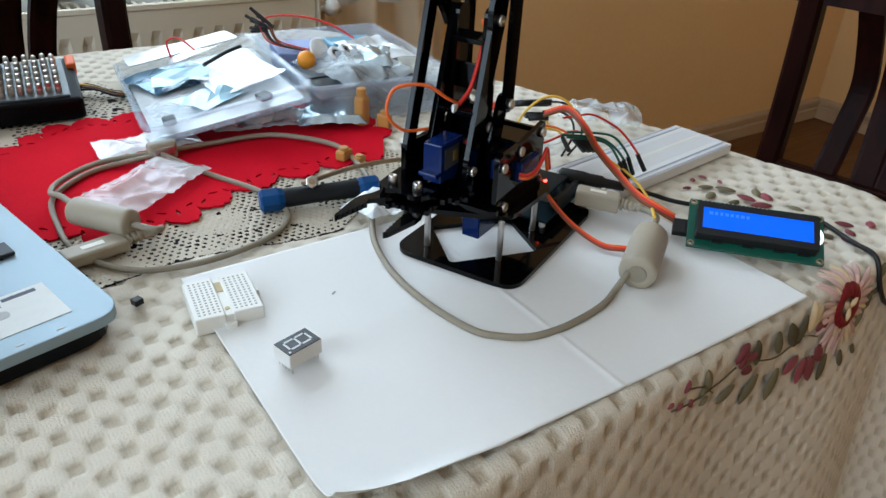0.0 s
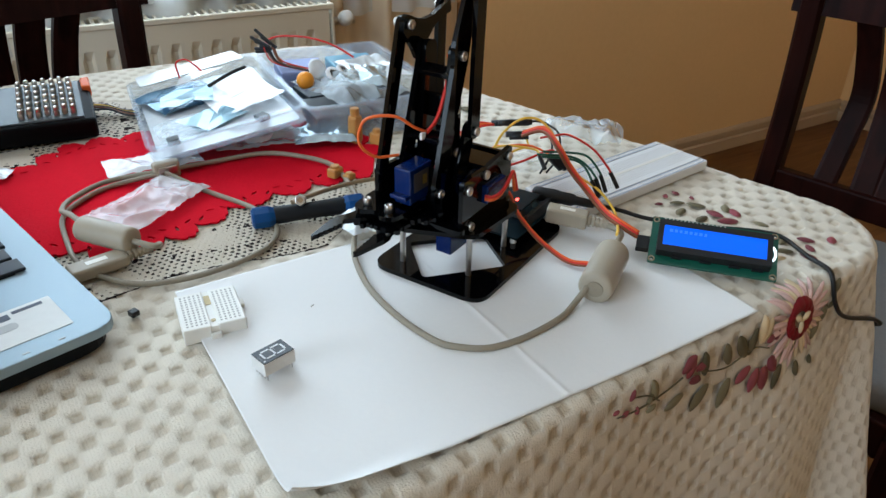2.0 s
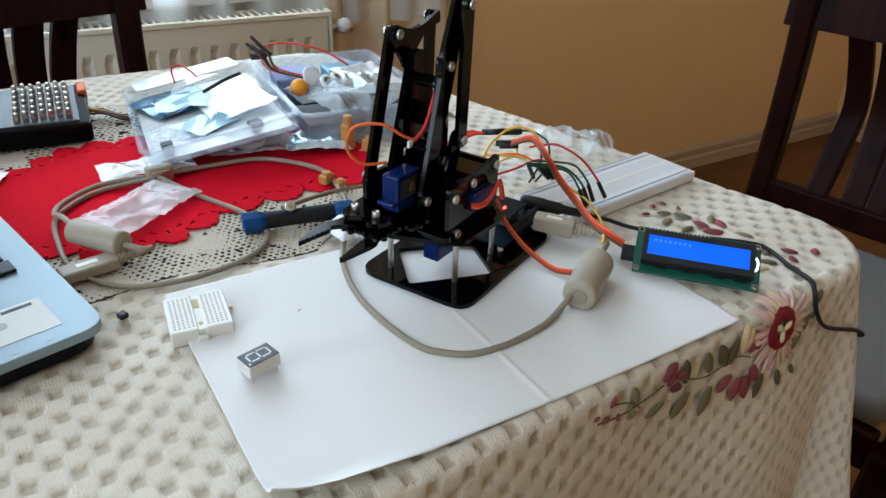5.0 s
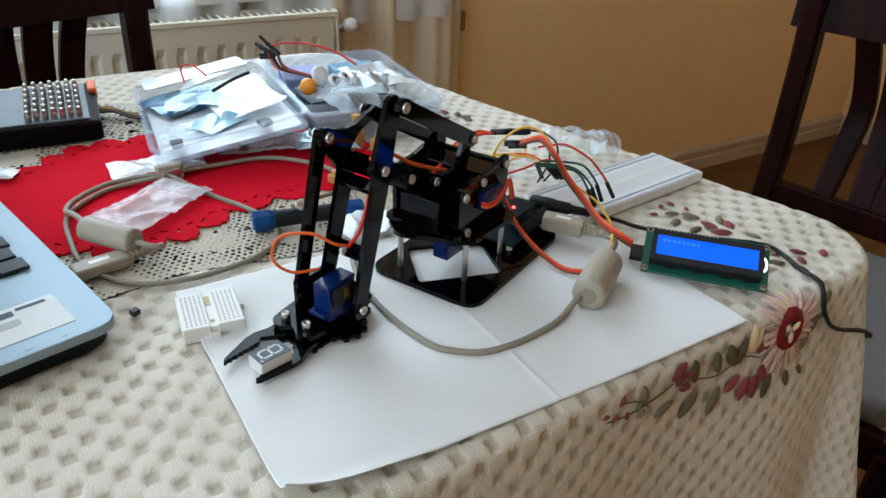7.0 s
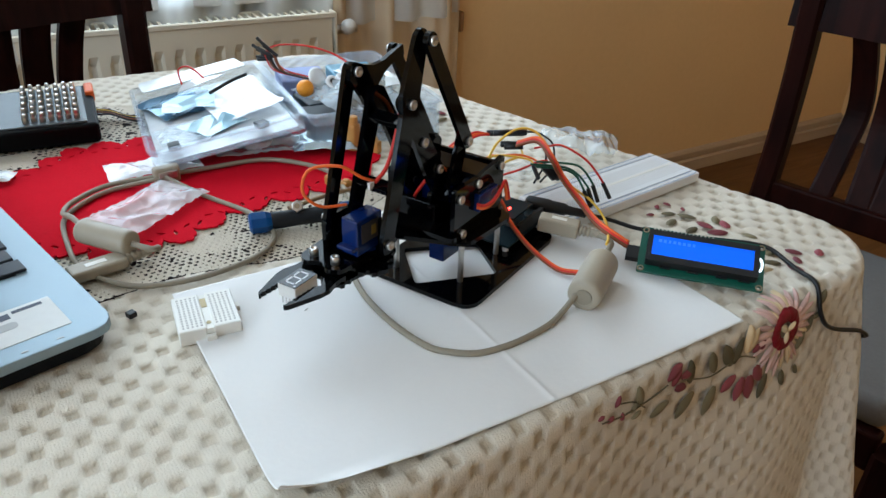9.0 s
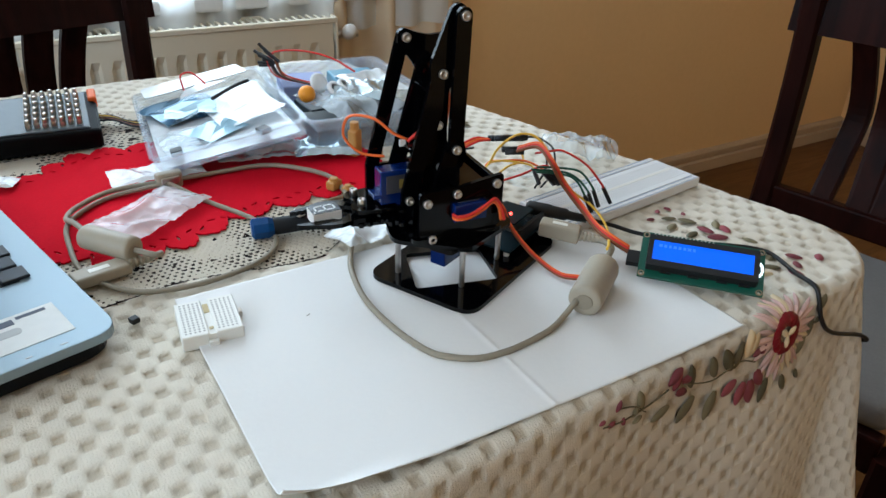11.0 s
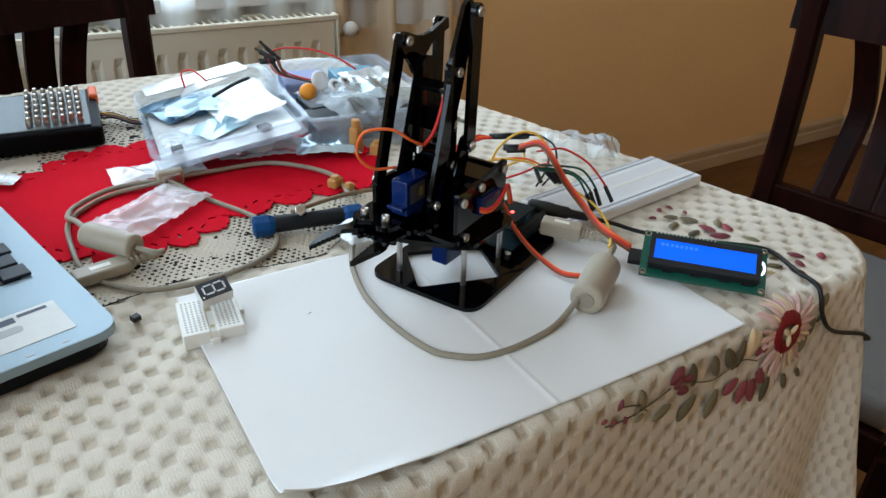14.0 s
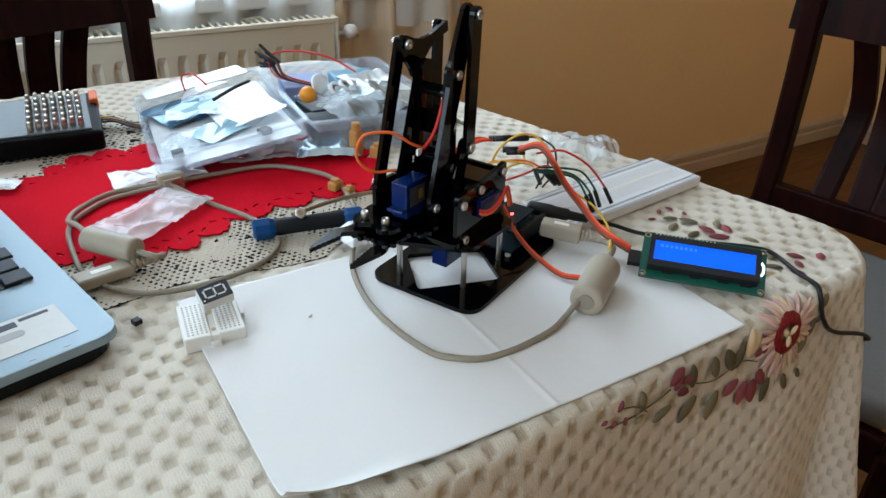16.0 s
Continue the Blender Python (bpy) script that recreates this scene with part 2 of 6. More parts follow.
# thread ridges in the tablecloth
_n, _l = M["cloth"].node_tree.nodes, M["cloth"].node_tree.links.new
_w, _b, _c = _n.new("ShaderNodeTexWave"), _n.new("ShaderNodeBump"), _n.new("ShaderNodeTexCoord")
_w.inputs["Scale"].default_value, _w.inputs["Distortion"].default_value, _w.inputs["Detail"].default_value = 190, 1.5, 2
_b.inputs["Strength"].default_value, _b.inputs["Distance"].default_value = 0.10, 0.0005
_l(_c.outputs["Object"], _w.inputs["Vector"]), _l(_w.outputs["Fac"], _b.inputs["Height"])
_old = [k for k in _n if k.type == "BUMP" and k != _b][0]
_l(_old.outputs[0], _b.inputs["Normal"]), _l(_b.outputs[0], _n["Principled BSDF"].inputs["Normal"])


# ---- mesh helpers ----
def link_mesh(name, bm, mat, parent=None, label="", m=None, smooth=False):
    me = bpy.data.meshes.new(name)
    if smooth:
        for f in bm.faces:
            f.smooth = True
    bm.to_mesh(me)
    bm.free()
    for k in mat if isinstance(mat, (list, tuple)) else [mat]:
        me.materials.append(M[k])
    ob = new(name, me)
    if parent:
        ob.parent = parent
    if m is not None:
        ob.matrix_local = m
    if label:
        tagged(ob, label)
    return ob


def part(name, bm, mat, parent, label="", m=None, smooth=False):
    return link_mesh(name, bm, mat, parent, label, m, smooth)


def thing(name, label, category, m=None, group="", kind=""):
    ob = new(name)
    ob.empty_display_size = 0.02
    if m is not None:
        ob.matrix_world = m
    return tagged(ob, label, category, group, kind)


def again(ob, m, parent=None):
    """One more piece that shares ob's mesh."""
    o = new(ob.name.split(".")[0], ob.data)
    o.parent = parent or ob.parent
    o.matrix_local = m
    return o


def box(sx, sy, sz, at=(0, 0, 0), bevel=0.0, seg=2, turn=None, bm=None):
    b = bmesh.new()
    bmesh.ops.create_cube(b, size=1, matrix=Matrix.Diagonal((sx, sy, sz, 1)))
    if bevel:
        bmesh.ops.bevel(b, geom=b.edges[:], offset=bevel, segments=seg, affect="EDGES", profile=0.5)
    mm = Matrix.Translation(at) @ (turn or Matrix())
    bmesh.ops.transform(b, matrix=mm, verts=b.verts)
    return join(bm, b) if bm else b


def join(bm, other):
    me = bpy.data.meshes.new("tmp")
    other.to_mesh(me)
    other.free()
    bm.from_mesh(me)
    bpy.data.meshes.remove(me)
    return bm


def rod(r, h, at=(0, 0, 0), turn=None, seg=16, r2=None, bevel=0.0, bm=None):
    b = bmesh.new()
    bmesh.ops.create_cone(b, cap_ends=True, segments=seg, radius1=r, radius2=r if r2 is None else r2, depth=h)
    if bevel:
        rim = [e for e in b.edges if any(len(f.verts) > 4 for f in e.link_faces)]
        bmesh.ops.bevel(b, geom=rim, offset=bevel, segments=2, affect="EDGES", profile=0.5)
    bmesh.ops.transform(b, matrix=Matrix.Translation(at) @ (turn or Matrix()), verts=b.verts)
    return join(bm, b) if bm else b


def lathe(profile, seg=24, m=None):
    b = bmesh.new()
    rings = [[b.verts.new((r * math.cos(a), r * math.sin(a), z)) for a in [2 * math.pi * k / seg for k in range(seg)]] for r, z in profile]
    for a, c in zip(rings, rings[1:]):
        for k in range(seg):
            b.faces.new((a[k], a[(k + 1) % seg], c[(k + 1) % seg], c[k]))
    b.faces.new(rings[0][::-1])
    b.faces.new(rings[-1])
    if m:
        bmesh.ops.transform(b, matrix=m, verts=b.verts)
    return b


def round_outline(points, r=0.002, seg=4):
    """The corners of a polygon rounded."""
    out = []
    n = len(points)
    for k in range(n):
        p, q, s = Vector(points[k - 1]), Vector(points[k]), Vector(points[(k + 1) % n])
        a, c = (p - q), (s - q)
        d = min(r * 1.2, a.length * 0.45, c.length * 0.45)
        a, c = q + a.normalized() * d, q + c.normalized() * d
        for i in range(seg + 1):
            t = i / seg
            out.append((1 - t) ** 2 * a + 2 * t * (1 - t) * q + t * t * c)
    return out


def plate(outline, thick, holes=(), m=None, bevel=0.0):
    """A flat sheet in xy from z = 0 to thick, with holes cut through."""
    b = bmesh.new()
    edges = []
    for loop in (outline, *holes):
        vs = [b.verts.new((p[0], p[1], 0)) for p in loop]
        edges += [b.edges.new((vs[k - 1], vs[k])) for k in range(len(vs))]
    bmesh.ops.triangle_fill(b, use_beauty=True, use_dissolve=False, edges=edges)
    for f in b.faces:
        if f.normal.z > 0:
            f.normal_flip()
    ext = bmesh.ops.extrude_face_region(b, geom=b.faces[:])
    bmesh.ops.translate(b, vec=(0, 0, thick), verts=[g for g in ext["geom"] if isinstance(g, bmesh.types.BMVert)])
    bmesh.ops.recalc_face_normals(b, faces=b.faces)
    if m:
        bmesh.ops.transform(b, matrix=m, verts=b.verts)
    return b


def circle(x, y, r, seg=12):
    return [(x + r * math.cos(2 * math.pi * k / seg), y + r * math.sin(2 * math.pi * k / seg)) for k in range(seg)]


def smooth_path(points, per=8):
    p = [Vector(q) for q in points]
    p = [2 * p[0] - p[1]] + p + [2 * p[-1] - p[-2]]
    out = []
    for k in range(1, len(p) - 2):
        a, b, c, d = p[k - 1:k + 3]
        for i in range(per):
            t = i / per
            out.append(0.5 * (2 * b + (c - a) * t + (2 * a - 5 * b + 4 * c - d) * t * t + (3 * b - a - 3 * c + d) * t ** 3))
    return out + [p[-2]]


def tube(points, r, seg=8, per=8, bm=None, smooth=True):
    path = smooth_path(points, per) if per > 1 else [Vector(q) for q in points]
    b = bm or bmesh.new()
    up, last = None, None
    for k, q in enumerate(path):
        d = (path[min(k + 1, len(path) - 1)] - path[max(k - 1, 0)]).normalized()
        if up is None:
            up = d.orthogonal().normalized()
        up = (up - d * up.dot(d)).normalized()
        side = d.cross(up)
        ring = [b.verts.new(q + r * (math.cos(2 * math.pi * i / seg) * up + math.sin(2 * math.pi * i / seg) * side)) for i in range(seg)]
        if last:
            for i in range(seg):
                b.faces.new((last[i], last[(i + 1) % seg], ring[(i + 1) % seg], ring[i])).smooth = True
        else:
            b.faces.new(ring[::-1])
        last = ring
    b.faces.new(last)
    return b


def from_arrays(name, verts, faces, mat, parent=None, smooth=True):
    me = bpy.data.meshes.new(name)
    me.from_pydata(verts.tolist(), [], faces.tolist())
    me.polygons.foreach_set("use_smooth", [smooth] * len(me.polygons))
    for k in mat if isinstance(mat, (list, tuple)) else [mat]:
        me.materials.append(M[k])
    ob = new(name, me)
    ob.parent = parent
    return ob


def grid_faces(nu, nv):
    i, j = np.meshgrid(np.arange(nu - 1), np.arange(nv - 1), indexing="ij")
    a = (i * nv + j).ravel()
    return np.stack([a, a + nv, a + nv + 1, a + 1], 1)


def crumple(name, sx, sy, h, mat, m, seed, parent=None, n=40, sharp=26.0, pouch=True):
    """A crumpled sheet or flat bag of film, resting at z = 0."""
    rnd = random.Random(seed)
    off = Vector((rnd.uniform(0, 50), rnd.uniform(0, 50), 0))
    u, v = np.meshgrid(np.linspace(-1, 1, n), np.linspace(-1, 1, n), indexing="ij")
    z = np.zeros_like(u)
    x, y = u * sx / 2, v * sy / 2
    for i in range(n):
        for j in range(n):
            q = Vector((x[i, j], y[i, j], 0)) * sharp + off
            ridge = 1 - abs(noise.noise(q)) * 2
            ridge2 = 1 - abs(noise.noise(Vector((q.x * 3.4 + q.y, q.y * 1.1, 4.0)))) * 2
            edge = min(1, 4 * (1 - max(abs(u[i, j]), abs(v[i, j])))) if pouch else 1
            z[i, j] = h * max(0.0, 0.15 + 0.60 * ridge * (0.3 + 0.7 * edge) + 0.16 * ridge2 + 0.35 * noise.voronoi(q * 0.7)[0][0] + 0.2 * noise.noise(q * 0.3))
            w = noise.noise(q * 0.5 + Vector((2, 9, 4)))
            x[i, j] += 0.10 * sx * w * abs(v[i, j])
            y[i, j] += 0.08 * sy * noise.noise(q * 0.5 + Vector((5, 1, 8))) * abs(u[i, j])
    ob = from_arrays(name, np.stack([x.ravel(), y.ravel(), z.ravel() + 0.0004], 1), grid_faces(n, n), mat, parent)
    ob.matrix_local = m
    return ob


UPY = pose(0, 0, 0, 90)                       # turns a plate in xy into one in xz, thickness along -y


# ---- room ----
def slab(name, x0, x1, y0, y1, z0, z1, mat, openings=(), label="", axis="y"):
    """A wall, floor or ceiling in room space; openings (a0, a1, z0, z1) go through."""
    b = bmesh.new()
    if not openings:
        box(x1 - x0, y1 - y0, z1 - z0, ((x0 + x1) / 2, (y0 + y1) / 2, (z0 + z1) / 2), bm=b)
    for a0, a1, c0, c1 in openings:
        lo, hi = (x0, x1) if axis == "y" else (y0, y1)
        for p, q, r, s in ((lo, a0, z0, z1), (a1, hi, z0, z1), (a0, a1, z0, c0), (a0, a1, c1, z1)):
            if axis == "y":
                box(q - p, y1 - y0, s - r, ((p + q) / 2, (y0 + y1) / 2, (r + s) / 2), bm=b)
            else:
                box(x1 - x0, q - p, s - r, ((x0 + x1) / 2, (p + q) / 2, (r + s) / 2), bm=b)
    ob = link_mesh(name, b, mat)
    ob.matrix_world = WALL
    return tagged(ob, label, name.split("_")[0], kind="structure")


XL, XR, YB, H = -3.78, 0.785, -3.77, 2.6
WIN = (-2.68, -1.20, 0.72, 2.15)
# west wall opening for an unseen window, added to go with the fill
SIDE = (-2.32, -0.92, 0.86, 2.15)
slab("wall_north", XL - 0.2, XR + 0.2, 0, 0.22, 0, H, "wall", [WIN], "tan painted plaster wall with a window")
slab("wall_east", XR, XR + 0.2, YB, -0.001, 0, H, "wall", label="tan painted plaster wall")
slab("wall_south", XL - 0.2, XR + 0.2, YB - 0.2, YB, 0, H, "wall", label="tan painted plaster wall")
slab("wall_west", XL - 0.2, XL, YB, -0.001, 0, H, "wall", [SIDE], "tan painted plaster wall with a window", "x")
slab("floor", XL - 0.2, XR + 0.2, YB - 0.2, 0.22, -0.1, -0.001, "floor", label="brown wood laminate floor")
slab("ceiling", XL - 0.2, XR + 0.2, YB - 0.2, 0.22, H + 0.001, H + 0.1, "ceiling", label="white painted ceiling")


def baseboard(name, length, m):
    prof = [(0, 0), (0.018, 0), (0.018, 0.040), (0.009, 0.044), (0.009, 0.054), (0.015, 0.058), (0.015, 0.070), (0.009, 0.078), (0, 0.081)]
    b = plate(prof, length)
    ob = link_mesh(name, b, "skirting")
    ob.matrix_world = WALL @ m
    return tagged(ob, "moulded tan skirting board along the wall", "baseboard", kind="structure")


baseboard("baseboard", XR - XL, Matrix(((0, 0, 1, XL), (-1, 0, 0, -0.001), (0, 1, 0, 0), (0, 0, 0, 1))))
baseboard("baseboard", -YB - 0.02, Matrix(((-1, 0, 0, XR - 0.001), (0, 0, 1, YB), (0, 1, 0, 0), (0, 0, 0, 1))))


def window(name, m, w, h):
    top = tagged(new(name), "white framed window with glass panes", "window", kind="structure")
    top.matrix_world = m
    fr = bmesh.new()
    for x, z, sx, sz in ((0, h / 2 - 0.03, w, 0.06), (0, -h / 2 + 0.03, w, 0.06), (-w / 2 + 0.03, 0, 0.06, h - 0.12), (w / 2 - 0.03, 0, 0.06, h - 0.12), (0, 0, 0.07, h - 0.12)):
        box(sx, 0.06, sz, (x, 0, z), 0.004, 1, bm=fr)
    part("window_frame", fr, "frame_white", top)
    for s in (-1, 1):
        g = part("pane", box(w / 2 - 0.1, 0.006, h - 0.12, (s * (w / 4 - 0.012), 0, 0)), "glass", top)
        g.visible_shadow = False
    part("window_sill", box(w + 0.06, 0.16, 0.03, (0, -0.13, -h / 2 - 0.012), 0.006), "frame_white", top)
    return top


window("window_1", WALL @ pose((WIN[0] + WIN[1]) / 2, 0.14, (WIN[2] + WIN[3]) / 2), WIN[1] - WIN[0], WIN[3] - WIN[2])
# unseen window, added behind the side fill lamp
window("window_2", WALL @ pose(XL - 0.12, (SIDE[0] + SIDE[1]) / 2, (SIDE[2] + SIDE[3]) / 2, 0, 0, 90), SIDE[1] - SIDE[0], SIDE[3] - SIDE[2])


def curtain():
    nu, nv = 220, 12
    u, v = np.meshgrid(np.linspace(-2.93, -1.08, nu), np.linspace(0.63, 2.35, nv), indexing="ij")
    y = -0.065 + 0.018 * np.sin(u * 62) + 0.012 * np.sin(u * 23 + 1) + 0.006 * np.sin(u * 90 + v * 2)
    ob = from_arrays("sheer_curtain", np.stack([u.ravel(), y.ravel(), v.ravel()], 1), grid_faces(nu, nv), "sheer")
    ob.matrix_world = WALL
    ob.visible_shadow = False
    tagged(ob, "white sheer curtain hanging over the window", "curtain")
    rail = link_mesh("curtain_rail", rod(0.012, 2.1, (-2.0, -0.065, 2.36), pose(0, 0, 0, 0, 90)), "frame_white")
    rail.matrix_world = WALL
    tagged(rail, "white curtain rail above the window", "curtain rail")


curtain()


def side_drape():
    """A plain fabric drape that hangs to the floor beside the radiator."""
    nu, nv = 120, 30
    u, v = np.meshgrid(np.linspace(-1.44, -1.065, nu), np.linspace(0.03, 2.35, nv), indexing="ij")
    y = -0.048 + 0.020 * np.sin(u * 46 + 0.5) + 0.007 * np.sin(u * 110 + v * 1.5)
    ob = from_arrays("drape", np.stack([u.ravel(), y.ravel(), v.ravel()], 1), grid_faces(nu, nv), "drape")
    ob.matrix_world = WALL
    ob.modifiers.new("thickness", "SOLIDIFY").thickness = 0.0015
    tagged(ob, "plain beige fabric drape hanging in soft folds", "curtain")
    hook = link_mesh("wall_hook", box(0.014, 0.022, 0.050, (0, -0.012, 0), 0.004, 2), "tieback")
    hook.matrix_world = WALL @ pose(-1.052, 0, 0.60)
    tagged(hook, "small brown tie-back hook on the wall", "hook")


side_drape()


def radiator():
    top = thing("radiator", "cream enamelled panel radiator with vertical flutes", "radiator", pose(0.336, 1.255, 0, 0, 0, -5.5))
    x1, x0, z0, z1 = 0.0, -0.76, 0.12, 0.664
    part("back_panel", box(x1 - x0 - 0.01, 0.012, z1 - z0 - 0.02, ((x0 + x1) / 2, 0.055, (z0 + z1) / 2), 0.004), "radiator", top)
    pitch = 0.0395
    prof = []
    x = x0 + 0.012
    while x + pitch < x1 - 0.006:
        prof += [(x, 0.0), (x + 0.013, 0.0), (x + 0.019, 0.008), (x + 0.029, 0.008), (x + 0.035, 0.0)]
        x += pitch
    prof.append((x1 - 0.008, 0.0))
    rows = [(z0, 0), (z0 + 0.035, 0), (z0 + 0.05, 1), (z1 - 0.058, 1), (z1 - 0.040, 0), (z1, 0)]
    V = np.array([[px, py * k, z] for z, k in rows for px, py in prof])
    from_arrays("front_panel", V, grid_faces(len(rows), len(prof)), "radiator", top, False)
    g = bmesh.new()
    box(x1 - x0, 0.008, 0.012, ((x0 + x1) / 2, 0.0, z1 + 0.004), 0.002, 1, bm=g)
    box(x1 - x0, 0.008, 0.012, ((x0 + x1) / 2, 0.062, z1 + 0.004), 0.002, 1, bm=g)
    k = x0 + 0.006
    while k < x1:
        box(0.006, 0.056, 0.008, (k, 0.031, z1 + 0.004), bm=g)
        k += 0.016
    part("top_grille", g, "radiator", top)
    for x in (x0, x1):
        part("side_cover", box(0.006, 0.07, z1 - z0 + 0.012, (x, 0.031, (z0 + z1) / 2 + 0.004), 0.002), "radiator", top)
    valve = part("valve", rod(0.009, 0.06, (x1 + 0.03, 0.03, z1 - 0.035), pose(0, 0, 0, 0, 90)), "steel", top)
    part("valve_knob", lathe([(0.009, 0), (0.015, 0.003), (0.0165, 0.015), (0.013, 0.028), (0.008, 0.031)], 20,
                             Matrix.Translation((x1 + 0.036, 0.03, z1 - 0.035)) @ pose(0, 0, 0, 60, 0, 0)), "frame_white", valve, "white plastic knob", smooth=True)
    for x in (x0 + 0.15, x1 - 0.15):
        part("wall_bracket", box(0.03, 0.03, 0.4, (x, 0.074, 0.4), 0.003), "radiator", top)
    for x in (x0 + 0.1, x1 - 0.1):
        part("foot", box(0.03, 0.05, 0.12, (x, 0.03, 0.059), 0.003), "radiator", top)


radiator()


# ---- table and cloth ----


def table():
    top = thing("dining_table", "dark-stained wooden dining table under a cloth", "table", pose(0, 0, 0))
    inner = [(-1.245, 0.009), (0.162, 0.009), (0.062, 0.695), (-1.245, 0.724)]
    part("tabletop", plate(round_outline(inner, 0.05, 6), 0.028, m=pose(0, 0, 0.7185)), "mahogany", top)
    fr = bmesh.new()
    box(1.2, 0.02, 0.09, (-0.57, 0.08, 0.673), bm=fr), box(1.2, 0.02, 0.09, (-0.57, 0.63, 0.673), bm=fr)
    box(0.02, 0.53, 0.09, (0.02, 0.355, 0.673), bm=fr), box(0.02, 0.53, 0.09, (-1.16, 0.355, 0.673), bm=fr)
    part("apron", fr, "mahogany", top)
    for x, y in ((0.03, 0.09), (0.0, 0.62), (-1.16, 0.09), (-1.16, 0.62)):
        part("leg", lathe([(0.022, 0), (0.026, 0.05), (0.03, 0.35), (0.036, 0.58), (0.036, 0.718)], 16, pose(x, y, 0)), "mahogany", top, smooth=True)


table()


def step_up(x, lo, hi):
    t = np.clip((x - lo) / (hi - lo), 0, 1)
    return t * t * (3 - 2 * t)


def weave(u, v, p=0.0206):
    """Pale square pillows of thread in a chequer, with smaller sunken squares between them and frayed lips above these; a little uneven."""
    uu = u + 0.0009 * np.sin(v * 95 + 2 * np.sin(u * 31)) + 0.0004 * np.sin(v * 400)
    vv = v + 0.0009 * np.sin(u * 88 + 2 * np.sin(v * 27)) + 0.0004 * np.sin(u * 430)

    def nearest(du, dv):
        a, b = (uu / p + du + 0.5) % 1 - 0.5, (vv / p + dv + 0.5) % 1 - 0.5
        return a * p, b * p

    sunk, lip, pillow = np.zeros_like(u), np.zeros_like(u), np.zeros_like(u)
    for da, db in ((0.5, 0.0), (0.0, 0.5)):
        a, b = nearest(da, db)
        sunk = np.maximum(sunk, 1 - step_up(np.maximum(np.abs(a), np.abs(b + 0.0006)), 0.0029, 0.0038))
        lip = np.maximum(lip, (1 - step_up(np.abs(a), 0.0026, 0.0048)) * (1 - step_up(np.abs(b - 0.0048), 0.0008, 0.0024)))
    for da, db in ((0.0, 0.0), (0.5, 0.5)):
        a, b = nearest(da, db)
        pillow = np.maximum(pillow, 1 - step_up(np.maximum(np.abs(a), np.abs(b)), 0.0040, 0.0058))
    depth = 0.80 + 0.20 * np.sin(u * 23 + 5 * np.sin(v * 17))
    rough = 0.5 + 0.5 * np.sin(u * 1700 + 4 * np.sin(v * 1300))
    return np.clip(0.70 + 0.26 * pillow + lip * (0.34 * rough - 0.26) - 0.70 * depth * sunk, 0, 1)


def hem(u, v):
    """For cloth coordinates: the nearest place on the table's rim, the way outward there, and how far the cloth is past the rim."""
    R = 0.052
    c = np.array([(-1.25 + R, 0.004 + R), (0.182 - R - 0.008, 0.004 + R), (0.068 - R - 0.008, 0.70 - R), (-1.25 + R, 0.73 - R)])
    P = np.stack([u, v], -1)
    best, near = np.full(u.shape, 1e9), np.zeros(P.shape)
    inside = np.ones(u.shape, bool)
    for k in range(4):
        a, d = c[k], c[(k + 1) % 4] - c[k]
        t = np.clip(((P - a) @ d) / (d @ d), 0, 1)
        q = a + t[..., None] * d
        dist = np.linalg.norm(P - q, axis=-1)
        near = np.where((dist < best)[..., None], q, near)
        best = np.minimum(best, dist)
        inside &= (d[0] * (P[..., 1] - a[1]) - d[1] * (P[..., 0] - a[0])) > 0
    n = (P - near) / np.maximum(best, 1e-9)[..., None]
    over = np.where(inside, -1, best - R)
    return near + n * R, n, over


def drape(u, v):
    """Cloth coordinates to a place: flat on the table top, bent over its rounded edge, hanging below in folds."""
    bend = 0.010
    P = np.stack([u, v], -1)
    edge, n, over = hem(u, v)
    ang = np.clip(over / bend, 0, math.pi / 2)
    down = np.clip(over - bend * math.pi / 2, 0, None)
    s = edge[..., 0] * 9 - edge[..., 1] * 9
    turn = np.arctan2(n[..., 1], n[..., 0])
    fold = 0.33 * np.exp(-((turn + 0.42) / 0.20) ** 2) + 0.20 * np.exp(-((turn + 1.20) / 0.22) ** 2) - 0.14 * np.exp(-((turn + 0.85) / 0.15) ** 2)
    flare = down * (0.09 + 0.05 * np.sin(s * 3.1 + 0.6) + fold)
    outw = bend * np.sin(ang) + flare
    xy = np.where((over > 0)[..., None], edge + n * outw[..., None], P)
    z = TABLE_Z - np.where(over > 0, bend * (1 - np.cos(ang)) + down, 0)
    tilt = np.where(over > 0, ang, 0)
    nor = np.concatenate([n * np.sin(tilt)[..., None], np.cos(tilt)[..., None]], -1)
    return np.concatenate([xy, z[..., None]], -1), nor


def lace_zone(u, v):
    """Where the cloth is open lace work: the middle panel and the border."""
    wob = 0.012 * np.sin(u * 40) + 0.008 * np.sin(u * 17 + 1)
    low = np.where(u < -0.18, 0.222 - (u + 0.32) * 0.02, 0.222 + (u + 0.18) * 0.55) + wob * 0.4
    panel = (v > low) & (v < 0.60 + wob) & (u < -0.09 + 0.02 * np.sin(v * 30))
    _, n, over = hem(u, v)
    turn = np.arctan2(n[..., 1], n[..., 0])
    border = (over > 0.115 + 0.005 * np.sin(u * 60 + v * 60)) & (turn > -0.86) & (turn < 0.8)
    return panel, border


PATCH = (-0.375, -0.03, 0.195, 0.365)          # where the lace shows nearest and is worked finer


def in_patch(us, vs):
    u, v = np.meshgrid(us, vs, indexing="ij")
    return (u > PATCH[0]) & (u < PATCH[1]) & (v > PATCH[2]) & (v < PATCH[3])


